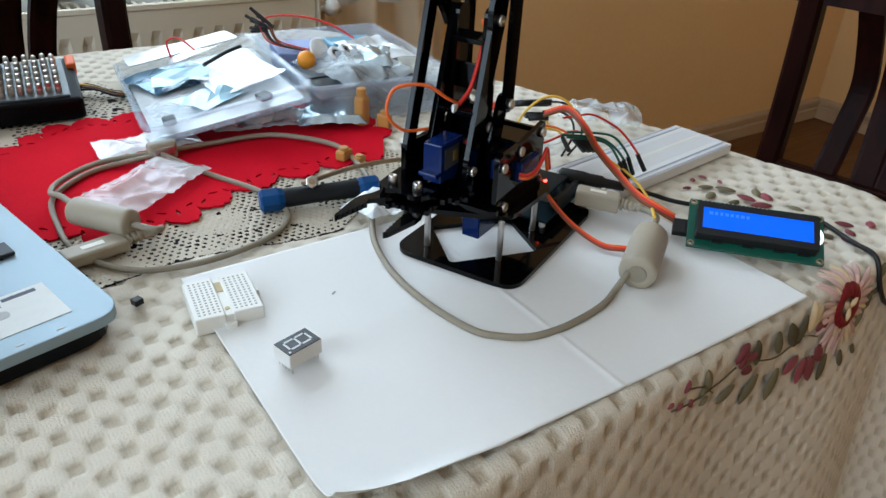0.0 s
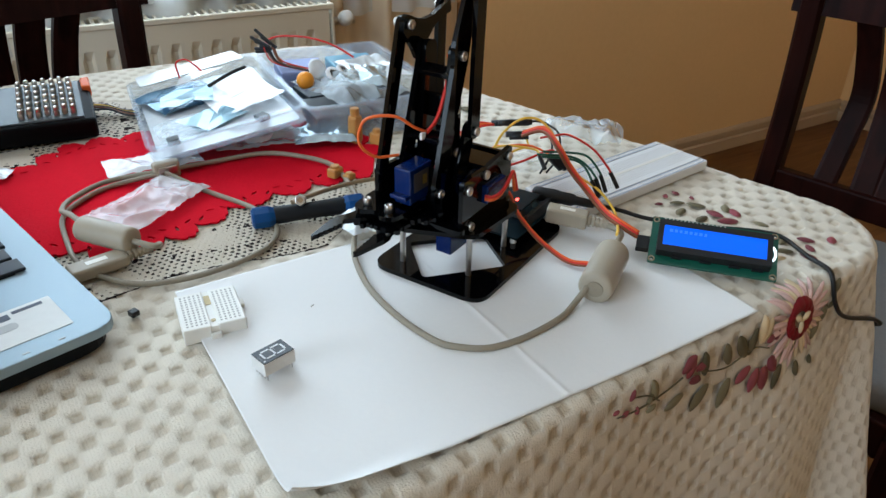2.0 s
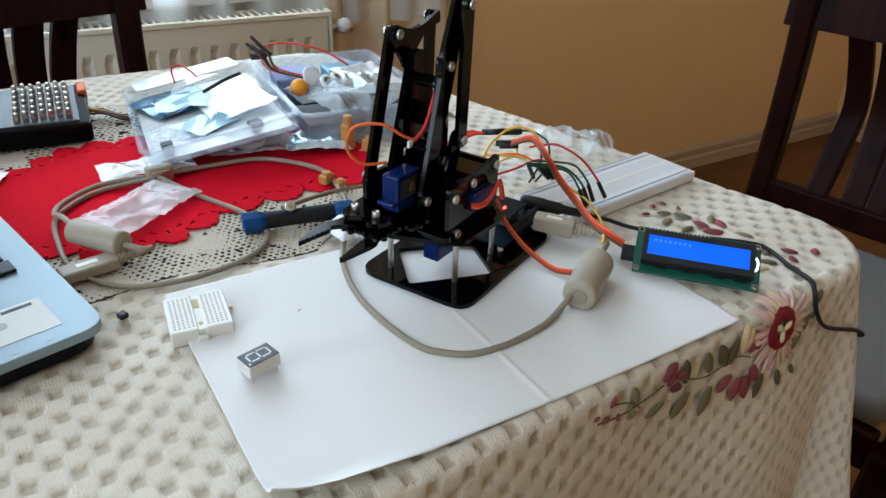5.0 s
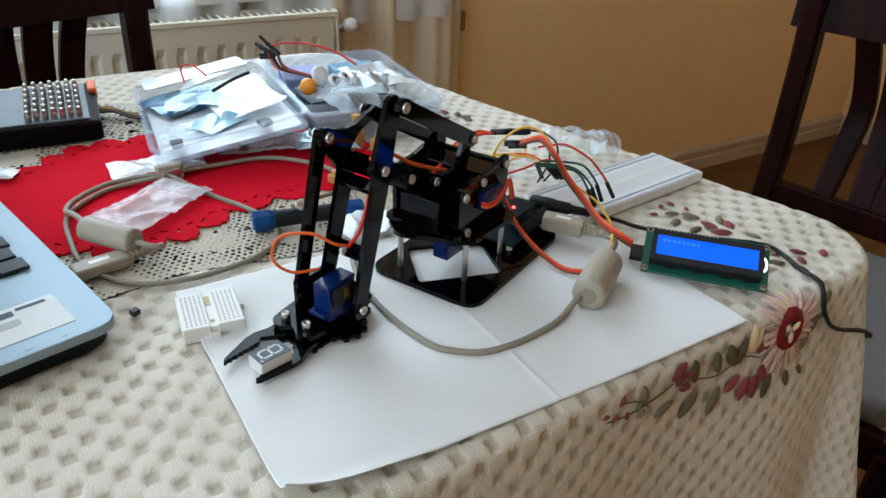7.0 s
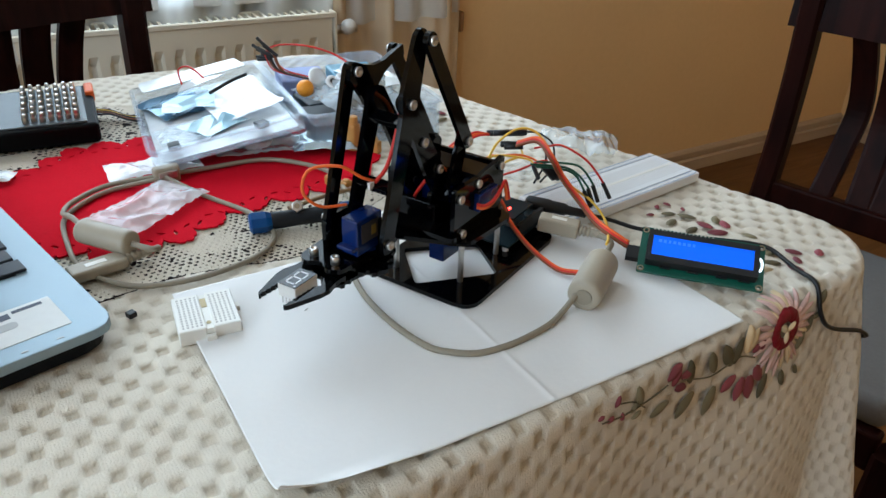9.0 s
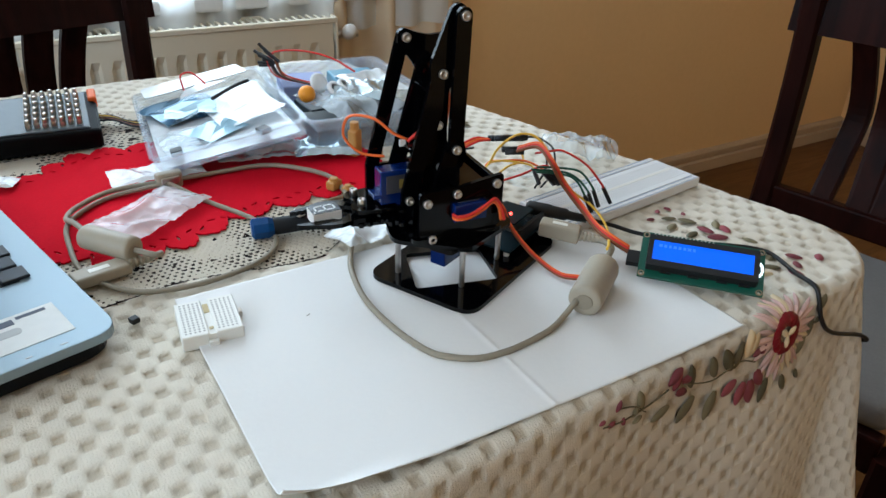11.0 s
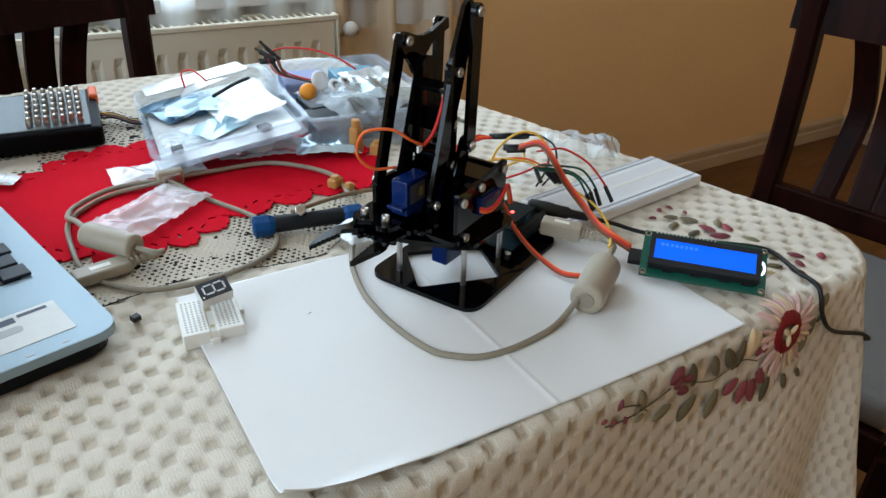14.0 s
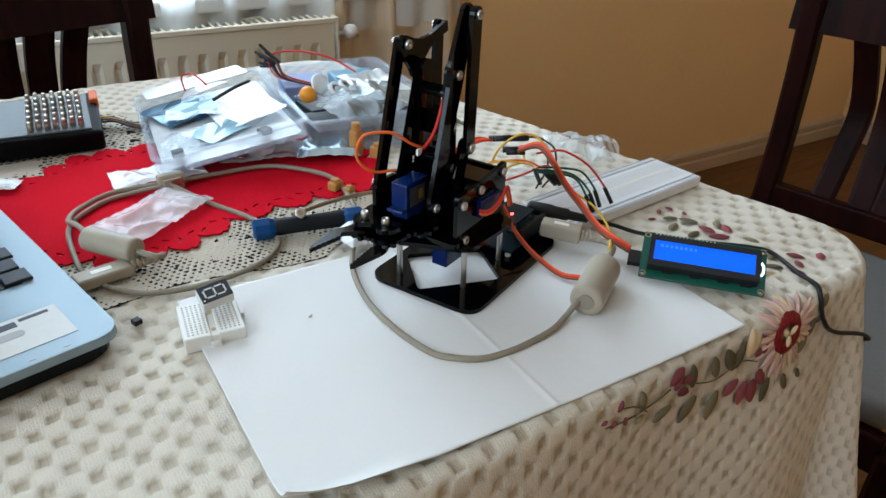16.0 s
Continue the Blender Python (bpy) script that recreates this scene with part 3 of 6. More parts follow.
def lace_patch(cloth):
    """The near stretch of the lace panel: a net of small eyelets in leaf-shaped fields, with denser bands between."""
    step = 0.00072
    us, vs = np.arange(PATCH[0] - 0.004, PATCH[1] + 0.004, step), np.arange(PATCH[2], PATCH[3] + 0.004, step)
    u, v = np.meshgrid(us, vs, indexing="ij")
    panel, _ = lace_zone(u, v)
    pos, nor = drape(u, v)
    uu, vv = u + 0.0006 * np.sin(v * 210 + 2 * np.sin(u * 80)), v + 0.0006 * np.sin(u * 190 + 2 * np.sin(v * 90))
    pu, pv = 0.0047, 0.0042
    row = np.floor(vv / pv)
    a = uu / pu + 0.5 * (row % 2)
    du, dv = (a - np.floor(a) - 0.5) * pu, (vv / pv - row - 0.5) * pv
    rad = np.hypot(du, dv)
    jit = np.sin(np.floor(a) * 12.99 + row * 78.23) * 43758.5
    jit = jit - np.floor(jit)
    field = np.sin(u * 74 + 1.3 * np.sin(v * 52)) * np.sin(v * 66 - u * 21 + 0.8) + 0.35
    reach = np.clip(0.6 + field, 0, 1) * (0.0011 + 0.0007 * jit)
    eye = np.hypot(((uu - 0.4 * vv) / 0.026) % 1 - 0.5, ((vv + 0.3 * uu) / 0.031) % 1 - 0.5)
    hole = (rad < reach) | (eye < 0.075) | ((eye > 0.11) & (eye < 0.13) & (jit > 0.5))
    keep = panel | (np.roll(panel, 2, 1)) | (np.roll(panel, -2, 0)) | (np.roll(panel, 2, 0))
    ridge = 0.0007 * np.clip(1 - np.abs(rad - reach - 0.0006) / 0.0008, 0, 1) + 0.0003 * np.sin(u * 330) * np.sin(v * 310)
    pos = pos + nor * (0.0002 + ridge)[..., None]
    faces = grid_faces(len(us), len(vs))
    ok = (hole.ravel()[faces].sum(1) < 3) & (keep.ravel()[faces].sum(1) == 4)
    ob = from_arrays("lace_panel", pos.reshape(-1, 3), faces[ok], "cloth", cloth)
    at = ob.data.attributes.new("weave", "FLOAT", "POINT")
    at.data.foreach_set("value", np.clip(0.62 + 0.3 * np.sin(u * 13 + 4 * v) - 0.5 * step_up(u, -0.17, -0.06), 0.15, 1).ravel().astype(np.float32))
    tagged(ob, "cream open lace panel with small round eyelets")


def tablecloth():
    step = 0.00112
    us, vs = np.concatenate([np.arange(-1.46, -0.47, 0.010), np.arange(-0.47, 0.35, step)]), np.arange(-0.26, 0.80, step)
    u, v = np.meshgrid(us, vs, indexing="ij")
    pos, nor = drape(u, v)
    panel, border = lace_zone(u, v)
    lace = panel | border
    h = weave(u, v)
    rip = 0.0007 * np.sin(u * 31 + v * 12) + 0.0006 * np.sin(v * 43 - u * 9)
    cell = 0.0062
    u, v = u + 0.0016 * np.sin(v * 190 + 3 * np.sin(u * 60)), v + 0.0016 * np.sin(u * 170 + 2 * np.sin(v * 70))
    row = np.floor(v / cell)
    a = (u + 0.5 * cell * (row % 2)) / cell
    du, dv = (a - np.floor(a) - 0.5), (v / cell - row - 0.5)
    rad = np.sqrt(du ** 2 + dv ** 2)
    lift = np.where(lace, 0.0004 + 0.0008 * np.clip(rad - 0.2, 0, 1), 0.0015 * np.minimum(h, 0.7) + 0.0005 * h) + 0.8 * rip * (~lace)
    pos = pos + nor * (lift - 0.0012)[..., None]
    mot = np.sin(np.floor(u / 0.033) * 12.99 + np.floor(v / 0.03) * 78.2) * 43758.5
    mot = mot - np.floor(mot)
    hole = lace & (rad < np.where(mot > 0.30, 0.24 + 0.16 * mot, 0.0))
    big = np.hypot((u / 0.021) % 1 - 0.5, (v / 0.024) % 1 - 0.5) < 0.17
    hole |= panel & big & (mot > 0.25) & (mot < 0.6)
    hole |= panel & in_patch(us, vs)
    faces = grid_faces(len(us), len(vs))
    keep = ~(hole.ravel()[faces].sum(1) >= 3)
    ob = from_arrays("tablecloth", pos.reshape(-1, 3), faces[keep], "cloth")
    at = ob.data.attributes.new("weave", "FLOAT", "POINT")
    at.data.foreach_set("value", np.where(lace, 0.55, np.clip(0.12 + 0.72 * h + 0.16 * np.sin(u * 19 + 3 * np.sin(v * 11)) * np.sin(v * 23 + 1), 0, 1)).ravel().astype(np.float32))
    return tagged(ob, "cream woven cotton tablecloth with lace panel and ribbon embroidery", "tablecloth")


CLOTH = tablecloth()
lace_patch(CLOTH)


def on_cloth(u, v, lift=0.001):
    """A pose on the cloth at its coordinates, with z along its normal and x along its first direction."""
    p, n = drape(np.array([[u]]), np.array([[v]]))
    p2, _ = drape(np.array([[u + 0.001]]), np.array([[v]]))
    p, n, x = Vector(p[0, 0]), Vector(n[0, 0]).normalized(), Vector(p2[0, 0]) - Vector(p[0, 0])
    x = (x - n * x.dot(n)).normalized()
    y = n.cross(x)
    m = Matrix((x, y, n)).transposed().to_4x4()
    return Matrix.Translation(p + n * lift) @ m


def petal_mesh(u, v, turn, length, width, lift, hump=0.0016, nu=9, nv=7):
    """A ribbon petal that lies on the cloth from (u, v) on, turned by so many degrees."""
    t, w = np.meshgrid(np.linspace(0, 1, nu), np.linspace(-1, 1, nv), indexing="ij")
    half = width / 2 * np.sin(math.pi * np.minimum(0.97, 0.06 + 0.91 * t)) ** 0.7
    x, y = length * t, half * w
    c, s = math.cos(radians(turn)), math.sin(radians(turn))
    pos, nor = drape(u + c * x - s * y, v + s * x + c * y)
    h = lift + hump * (1 - w * w) * np.sin(math.pi * np.clip(t, 0.02, 0.98)) ** 0.5 + 0.0002 * np.sin(9 * w)
    return (pos + nor * h[..., None]).reshape(-1, 3), grid_faces(nu, nv)


def embroidery():
    rnd = random.Random(5)

    def petal(kind, mat, u, v, turn, length=0.018, width=0.008, lift=0.0008):
        return from_arrays(kind, *petal_mesh(u, v, turn, length, width, lift), mat, CLOTH)

    # the large flower on the corner
    cx, cy = 0.0419, -0.0180
    for ring, n, length in ((0.011, 30, 0.021), (0.010, 22, 0.015)):
        for k in range(n):
            a = 360 * k / n + rnd.uniform(-7, 7)
            petal("petal", rnd.choice(("pink", "pink", "pink", "cream")), cx + ring * math.cos(radians(a)), cy + ring * math.sin(radians(a)), a, length + 0.001 * rnd.randint(-3, 2), 0.0042)
    for k in range(12):
        a = 30 * k + rnd.uniform(-5, 5)
        petal("centre_petal", "wine", cx + 0.0095 * math.cos(radians(a - 25)), cy + 0.0095 * math.sin(radians(a - 25)), a + 75, 0.011, 0.0090, 0.0022)
    for k in range(3):
        petal("stamen", "cream", cx, cy, 120 * k + 25, 0.009, 0.0050, 0.0034)
    # garland along the front and up the side
    spots = [(-0.118, -0.022, "rose", 0.006, 20), (-0.112, -0.014, "rose", 0.007, 60), (-0.105, -0.026, "rose", 0.006, 100), (-0.125, -0.017, "rose", 0.005, 10),
             (-0.090, -0.021, "leaf", 0.014, 110), (-0.090, -0.026, "leaf", 0.008, 200), (-0.098, -0.024, "leaf", 0.009, 60),
             (-0.070, -0.014, "rose", 0.014, 30), (-0.064, -0.020, "rose", 0.013, 70), (-0.058, -0.016, "rose", 0.012, 0), (-0.062, -0.022, "rose", 0.011, -20),
             (-0.048, -0.024, "leaf", 0.017, 100), (-0.066, -0.030, "leaf", 0.016, 200), (-0.044, -0.032, "leaf", 0.020, 230), (-0.026, -0.025, "leaf", 0.017, 110),
             (-0.010, -0.026, "leaf", 0.020, 120), (-0.008, -0.026, "leaf", 0.018, 70), (-0.024, -0.036, "leaf", 0.021, 250), (0.004, -0.022, "cream", 0.018, 80),
             (0.006, -0.022, "cream", 0.016, 60), (0.004, -0.040, "rose", 0.017, 250), (0.010, -0.041, "rose", 0.018, 275), (0.015, -0.036, "rose", 0.015, 300), (-0.004, -0.036, "rose", 0.015, 210),
             (0.010, -0.024, "rose", 0.009, 20), (0.018, -0.026, "rose", 0.009, 60), (0.028, -0.046, "leaf", 0.018, 250), (0.034, -0.042, "leaf", 0.016, 60), (0.044, -0.050, "leaf", 0.014, 290),
             (0.060, -0.040, "leaf", 0.015, 60), (0.070, -0.030, "leaf", 0.013, 70), (0.078, -0.014, "leaf", 0.014, 40), (0.084, -0.002, "leaf", 0.013, 80),
             (0.060, -0.052, "leaf", 0.010, 300), (0.076, -0.022, "leaf", 0.010, 20),
             (0.090, 0.014, "rose", 0.012, 100), (0.098, 0.022, "rose", 0.010, 60), (0.086, 0.030, "leaf", 0.014, 140), (0.112, 0.030, "rose", 0.012, 120), (0.120, 0.022, "rose", 0.011, 30),
             (0.100, 0.046, "leaf", 0.014, 200), (0.096, 0.056, "leaf", 0.016, 160), (0.104, 0.062, "leaf", 0.012, 110), (0.066, 0.036, "cream", 0.012, 120), (0.074, 0.028, "cream", 0.012, 150),
             (0.092, 0.080, "rose", 0.016, 150), (0.088, 0.090, "rose", 0.014, 100), (0.098, 0.084, "rose", 0.013, 60), (0.096, 0.094, "leaf", 0.014, 40), (0.078, 0.098, "leaf", 0.014, 190),
             (0.090, 0.108, "leaf", 0.015, 120), (0.074, 0.116, "leaf", 0.014, 200), (0.082, 0.122, "leaf", 0.012, 150), (0.076, 0.136, "rose", 0.007, 40), (0.090, 0.134, "rose", 0.007, 100), (0.066, 0.130, "rose", 0.007, 160), (0.092, 0.122, "rose", 0.006, 60),
             (0.062, 0.380, "leaf", 0.016, 100), (0.068, 0.390, "leaf", 0.014, 160), (0.056, 0.395, "leaf", 0.015, 60), (0.048, 0.400, "leaf", 0.016, 200), (0.054, 0.410, "rose", 0.012, 120), (0.042, 0.415, "leaf", 0.014, 20), (0.040, 0.430, "rose", 0.010, 80), (0.032, 0.425, "leaf", 0.014, 140), (0.050, 0.425, "leaf", 0.014, 110)]
    for u, v, mat, length, turn in spots:
        wd = length * (0.5 if mat == "leaf" else 0.62)
        petal({"leaf": "leaf", "rose": "bud", "cream": "petal"}[mat], mat, u, v, turn, length, wd)
    for pts in (((-0.122, -0.020), (-0.105, -0.022), (-0.085, -0.020), (-0.07, -0.016)), ((-0.056, -0.018), (-0.03, -0.026), (-0.005, -0.022), (0.012, -0.028)),
                ((-0.11, -0.012), (-0.098, -0.016), (-0.088, -0.024))):
        pts = [on_cloth(u, v, 0.0016).translation for u, v in pts]
        part("stem", tube(pts, 0.0005, 5, 6), "leaf", CLOTH)


embroidery()


# ---- chairs ----
def chair_mesh(name, label, m):
    """Seat faces -y; the seat's middle is the origin on the floor."""
    top = thing(name, label, "chair", m, "chairs round the table")
    
    def bar(points, wd, th):
        b = bmesh.new()
        path = smooth_path(points, 6)
        last = None
        for k, q in enumerate(path):
            dirn = (path[min(k + 1, len(path) - 1)] - path[max(k - 1, 0)]).normalized()
            side = Vector((1, 0, 0))
            side = (side - dirn * side.dot(dirn)).normalized()
            out = dirn.cross(side)
            ring = [b.verts.new(q + side * wd / 2 * i + out * th / 2 * j) for i, j in ((-1, -0.7), (-0.7, -1), (0.7, -1), (1, -0.7), (1, 0.7), (0.7, 1), (-0.7, 1), (-1, 0.7))]
            if last:
                for i in range(8):
                    b.faces.new((last[i], last[(i + 1) % 8], ring[(i + 1) % 8], ring[i]))
            else:
                b.faces.new(ring[::-1])
            last = ring
        b.faces.new(last)
        return b

    def lean(z):
        return float(np.interp(z, (0.0, 0.20, 0.36, 0.455, 0.52, 0.60, 0.68, 0.74, 0.80, 0.95), (0.222, 0.195, 0.181, 0.180, 0.190, 0.199, 0.201, 0.199, 0.194, 0.186)))

    for s in (-1, 1):
        part("back_post", bar([(s * 0.172, lean(z), z) for z in (0.0, 0.2, 0.36, 0.455, 0.52, 0.60, 0.68, 0.74, 0.80, 0.90)], 0.034, 0.030), "mahogany", top)
        part("front_leg", bar([(s * 0.176, -0.185, z) for z in (0, 0.2, 0.43)], 0.036, 0.036), "mahogany", top)
        part("side_rail", box(0.022, 0.34, 0.05, (s * 0.174, 0.0, 0.425), 0.004), "mahogany", top)
        part("stretcher", box(0.02, 0.36, 0.025, (s * 0.174, 0.0, 0.2), 0.004), "mahogany", top)
    part("front_rail", box(0.32, 0.022, 0.05, (0, -0.185, 0.425), 0.004), "mahogany", top)
    part("rear_rail", box(0.32, 0.022, 0.05, (0, 0.178, 0.425), 0.004), "mahogany", top)
    part("lower_rail", box(0.316, 0.022, 0.040, (0, lean(0.519), 0.519), 0.004), "mahogany", top)
    crest = bmesh.new()
    last = None
    for x in np.linspace(-0.197, 0.197, 17):
        y = lean(0.84) + 0.018 * (1 - (x / 0.203) ** 2)
        lo, hi = 0.772 + 0.006 * abs(x / 0.203), 0.90 + 0.045 * (1 - (x / 0.203) ** 2)
        ring = [crest.verts.new(p) for p in ((x, y - 0.014, lo), (x, y + 0.014, lo), (x, y + 0.024, hi), (x, y + 0.012, hi + 0.008), (x, y - 0.004, hi))]
        if last:
            for i in range(5):
                crest.faces.new((last[i], ring[i], ring[(i + 1) % 5], last[(i + 1) % 5]))
        else:
            crest.faces.new(ring)
        last = ring
    crest.faces.new(last[::-1])
    bmesh.ops.recalc_face_normals(crest, faces=crest.faces)
    part("crest_rail", crest, "mahogany", top)
    for x0, xm, x1, wd in ((0.087, 0.082, 0.098, 0.034), (0.030, 0.041, 0.049, 0.038), (0.0, 0.0, 0.0, 0.034), (-0.030, -0.041, -0.049, 0.038), (-0.087, -0.082, -0.098, 0.034)):
        part("slat", bar([(x0, lean(0.545), 0.535), ((x0 + xm) / 2, lean(0.60) + 0.020, 0.60), (xm, lean(0.67) + 0.036, 0.665),
                          ((xm + x1) / 2, lean(0.73) + 0.030, 0.73), (x1, lean(0.79) + 0.010, 0.792)], wd, 0.012), "mahogany", top)
    cush = box(0.318, 0.35, 0.044, (0, -0.012, 0.470), 0.016, 3)
    part("seat", cush, "seat", top, "grey fabric seat pad", smooth=True)
    return top


chair_mesh("dining_chair", "dark mahogany dining chair with grey seat, by the table's end", pose(0.533, 0.205, 0, 0, 0, -80))
chair_mesh("dining_chair", "dark mahogany slat-back dining chair at the table's far side", pose(-0.275, 0.706, 0, 0, 0, 10))


# ---- robot arm ----
AX, AY = -0.1204, 0.154                        # the turning axis
FS, ZS, L1, CL, CA = 0.0117, 0.0611, 0.0798, 0.0352, radians(106.6)
CF, CZ = CL * math.cos(CA), CL * math.sin(CA)
WF, WZ = 0.0209, -0.0783
GRIP_Y = -0.0150
ARM = thing("robot_arm", "black acrylic desktop robot arm with blue servos and gripper", "robot arm", pose(AX, AY, TABLE_Z))

_head = None


def bolt(parent, x, y, z, side=1, r=0.0029, up=False):
    """A steel socket-head screw; side: the way along y that the head faces (up: along z)."""
    global _head
    m = Matrix.Translation((x, y, z)) @ (Matrix.Diagonal((0.92, 0.92, 2.1, 1)) if up else pose(0, 0, 0, -90 * side))
    if _head is None:
        prof = [(0.0029, 0), (0.0029, 0.0019), (0.0025, 0.0023), (0.0015, 0.0023), (0.0013, 0.0010)]
        _head = part("screw", lathe(prof, 14), "steel", parent, "steel socket-head screw", m, True)
        return _head
    o = again(_head, m, parent)
    o["label"] = "steel socket-head screw"
    return o


def sheet(name, outline, y, parent, thick=0.003, holes=(), r=0.002, mat="acrylic"):
    """An upright acrylic sheet: outline in x and z, its face at y, its thickness towards -y."""
    return part(name, plate(round_outline(outline, r), thick, holes, Matrix.Translation((0, y, 0)) @ UPY), mat, parent)


def link_bar(name, a, b, w, y, parent, thick=0.003):
    a, b = Vector(a), Vector(b)
    d = (b - a).normalized()
    n = Vector((-d.y, d.x))
    pts = []
    for c, base in ((a, math.pi / 2), (b, -math.pi / 2)):
        for k in range(9):
            t = base + math.pi * k / 8
            pts.append(c + w / 2 * (math.cos(t) * d + math.sin(t) * n))
    return part(name, plate(pts, thick, m=Matrix.Translation((0, y, 0)) @ UPY), "acrylic", parent)


def servo(parent, m, label="blue translucent micro servo"):
    s = part("servo", box(0.0225, 0.0118, 0.0225, (0, 0, 0), 0.0008), "servo", parent, label, m)
    part("mounting_ear", box(0.032, 0.0118, 0.0025, (0, 0, 0.0055), 0.0006), "servo", s)
    part("gear_hub", rod(0.0056, 0.004, (0.0052, 0, 0.0132), seg=18), "servo", s)
    part("spindle", rod(0.0023, 0.004, (0.0052, 0, 0.0165), seg=12), "whiteplastic", s)
    part("sticker", box(0.015, 0.0004, 0.012, (0, 0.0061, -0.002)), "sticker_dark", s)
    part("sticker_print", box(0.004, 0.0003, 0.006, (0.003, 0.0064, -0.002)), "gold", s)
    return s


# fixed foot: plate with a window cut in it, four pillars, the turning servo
FOOT_TURN = 22.8
foot_m = pose(-0.1014 - AX, 0.1527 - AY, 0.0030, 0, 0, FOOT_TURN)
inv = foot_m.inverted()
cut = [(-0.1376, 0.1762), (-0.1548, 0.1334), (-0.1011, 0.1161), (-0.0886, 0.157)]
cut = [(inv @ Vector((x - AX, y - AY, 0))).to_2d() for x, y in cut]
part("base_plate", plate(round_outline([(-0.0605, -0.0415), (0.0605, -0.0415), (0.0605, 0.0415), (-0.0605, 0.0415)], 0.011, 6), 0.003,
                         [round_outline(cut[::-1], 0.003, 3)]), "acrylic", ARM, m=foot_m)
for x, y in ((-0.0076, -0.033), (-0.0336, 0.004), (0.0344, -0.016), (0.0084, 0.021)):
    p = part("pillar", rod(0.0019, 0.033, (x, y, 0.0199), seg=12), "steel", ARM, "thin steel pillar")
    part("nut", rod(0.0034, 0.0024, (x, y, 0.0046), seg=6), "steel", p)
    part("washer", rod(0.0034, 0.0016, (x, y, 0.0352), seg=6), "steel", p)
part("lower_deck", plate(round_outline([(-0.045, -0.008), (-0.010, -0.043), (0.0385, -0.026), (0.037, 0.002), (0.012, 0.030), (-0.036, 0.018)], 0.006), 0.003, m=pose(0, 0, 0.0362)), "acrylic", ARM)
servo(ARM, pose(0.0, -0.004, 0.0215, 0, 0, 22))

# turning part: everything here turns about the axis; x is ahead, y to its left
TURRET = part("turret", plate(round_outline([(-0.0285, -0.025), (0.034, -0.027), (0.034, 0.030), (-0.0285, 0.030)], 0.004), 0.003, m=pose(0, 0, 0.0402)), "acrylic", ARM)
sheet("side_plate", [(0.030, 0.0735), (0.004, 0.0745), (-0.027, 0.0795), (-0.027, 0.0465), (-0.010, 0.033), (0.008, 0.027), (0.022, 0.034), (0.030, 0.045)], 0.0285, TURRET)
sheet("side_plate", [(0.029, 0.0760), (0.010, 0.0775), (-0.022, 0.0850), (-0.026, 0.0700), (-0.027, 0.0465), (0.0, 0.0300), (0.0285, 0.0295)], -0.0205, TURRET)
sheet("inner_plate", [(0.024, 0.062), (0.012, 0.072), (-0.010, 0.072), (-0.024, 0.055), (-0.022, 0.043), (0.022, 0.043)], 0.006, TURRET)
part("cross_plate", box(0.003, 0.048, 0.030, (-0.024, 0.0035, 0.060), 0.0003), "acrylic", TURRET)
part("cross_plate", box(0.020, 0.046, 0.003, (-0.006, 0.0035, 0.0735), 0.0003), "acrylic", TURRET)
part("cross_plate", box(0.003, 0.030, 0.016, (0.0265, -0.003, 0.051), 0.0003), "acrylic", TURRET)
link_bar("crank", (FS, ZS), (FS + CF, ZS + CZ), 0.0105, 0.0145, TURRET)
link_bar("crank", (FS, ZS), (FS - 0.027, ZS + 0.019), 0.010, -0.0165, TURRET)
servo(TURRET, pose(-0.003, 0.0213, 0.0585, 90, 0, 0))
servo(TURRET, pose(0.000, -0.014, 0.058, 90, 0, 0))
bolt(TURRET, 0.0214, 0.0285, 0.0419), bolt(TURRET, 0.0052, 0.0285, 0.0705), bolt(TURRET, 0.025, 0.0285, 0.0670)
bolt(TURRET, -0.022, 0.0285, 0.0735, r=0.002), bolt(TURRET, FS + CF, 0.0178, ZS + CZ), bolt(TURRET, 0.022, -0.0225, 0.040, -1)
part("servo_lead", tube([(0.0085, 0.0310, 0.0560), (0.0075, 0.0350, 0.0562), (0.000, 0.0365, 0.0570), (-0.010, 0.0360, 0.0610), (-0.017, 0.0345, 0.0640), (-0.022, 0.0335, 0.0590), (-0.024, 0.034, 0.050)], 0.0011), "orange", TURRET)
part("servo_lead", tube([(0.0085, 0.0310, 0.0580), (0.0075, 0.0355, 0.0582), (0.000, 0.0372, 0.0592), (-0.010, 0.0366, 0.0632), (-0.018, 0.035, 0.0660), (-0.0235, 0.034, 0.0590), (-0.026, 0.0345, 0.050)], 0.0011), "redw", TURRET)
part("servo_lead", tube([(0.018, -0.012, 0.050), (0.023, -0.006, 0.060), (0.022, 0.000, 0.070), (0.012, 0.002, 0.078)], 0.0011), "redw", TURRET)

# upper arm: its x runs from shoulder to elbow
UPPER = sheet("upper_arm", [(-0.007, -0.007), (0.02, -0.0085), (0.05, -0.0065), (L1 + 0.006, -0.0055), (L1 + 0.006, 0.0055), (0.05, 0.0062), (0.02, 0.0075), (-0.007, 0.007)], 0.0085, ARM, r=0.004)
sheet("far_plate", [(-0.007, -0.007), (0.02, -0.0085), (0.05, -0.0065), (L1 + 0.006, -0.0055), (L1 + 0.006, 0.0055), (0.05, 0.0062), (0.02, 0.0075), (-0.007, 0.007)], -0.0095, UPPER, r=0.004)
part("cross_plate", box(0.014, 0.018, 0.003, (0.048, -0.002, 0.0), 0.0003), "acrylic", UPPER)
part("cross_plate", box(0.010, 0.018, 0.003, (0.022, -0.002, 0.001), 0.0003), "acrylic", UPPER)
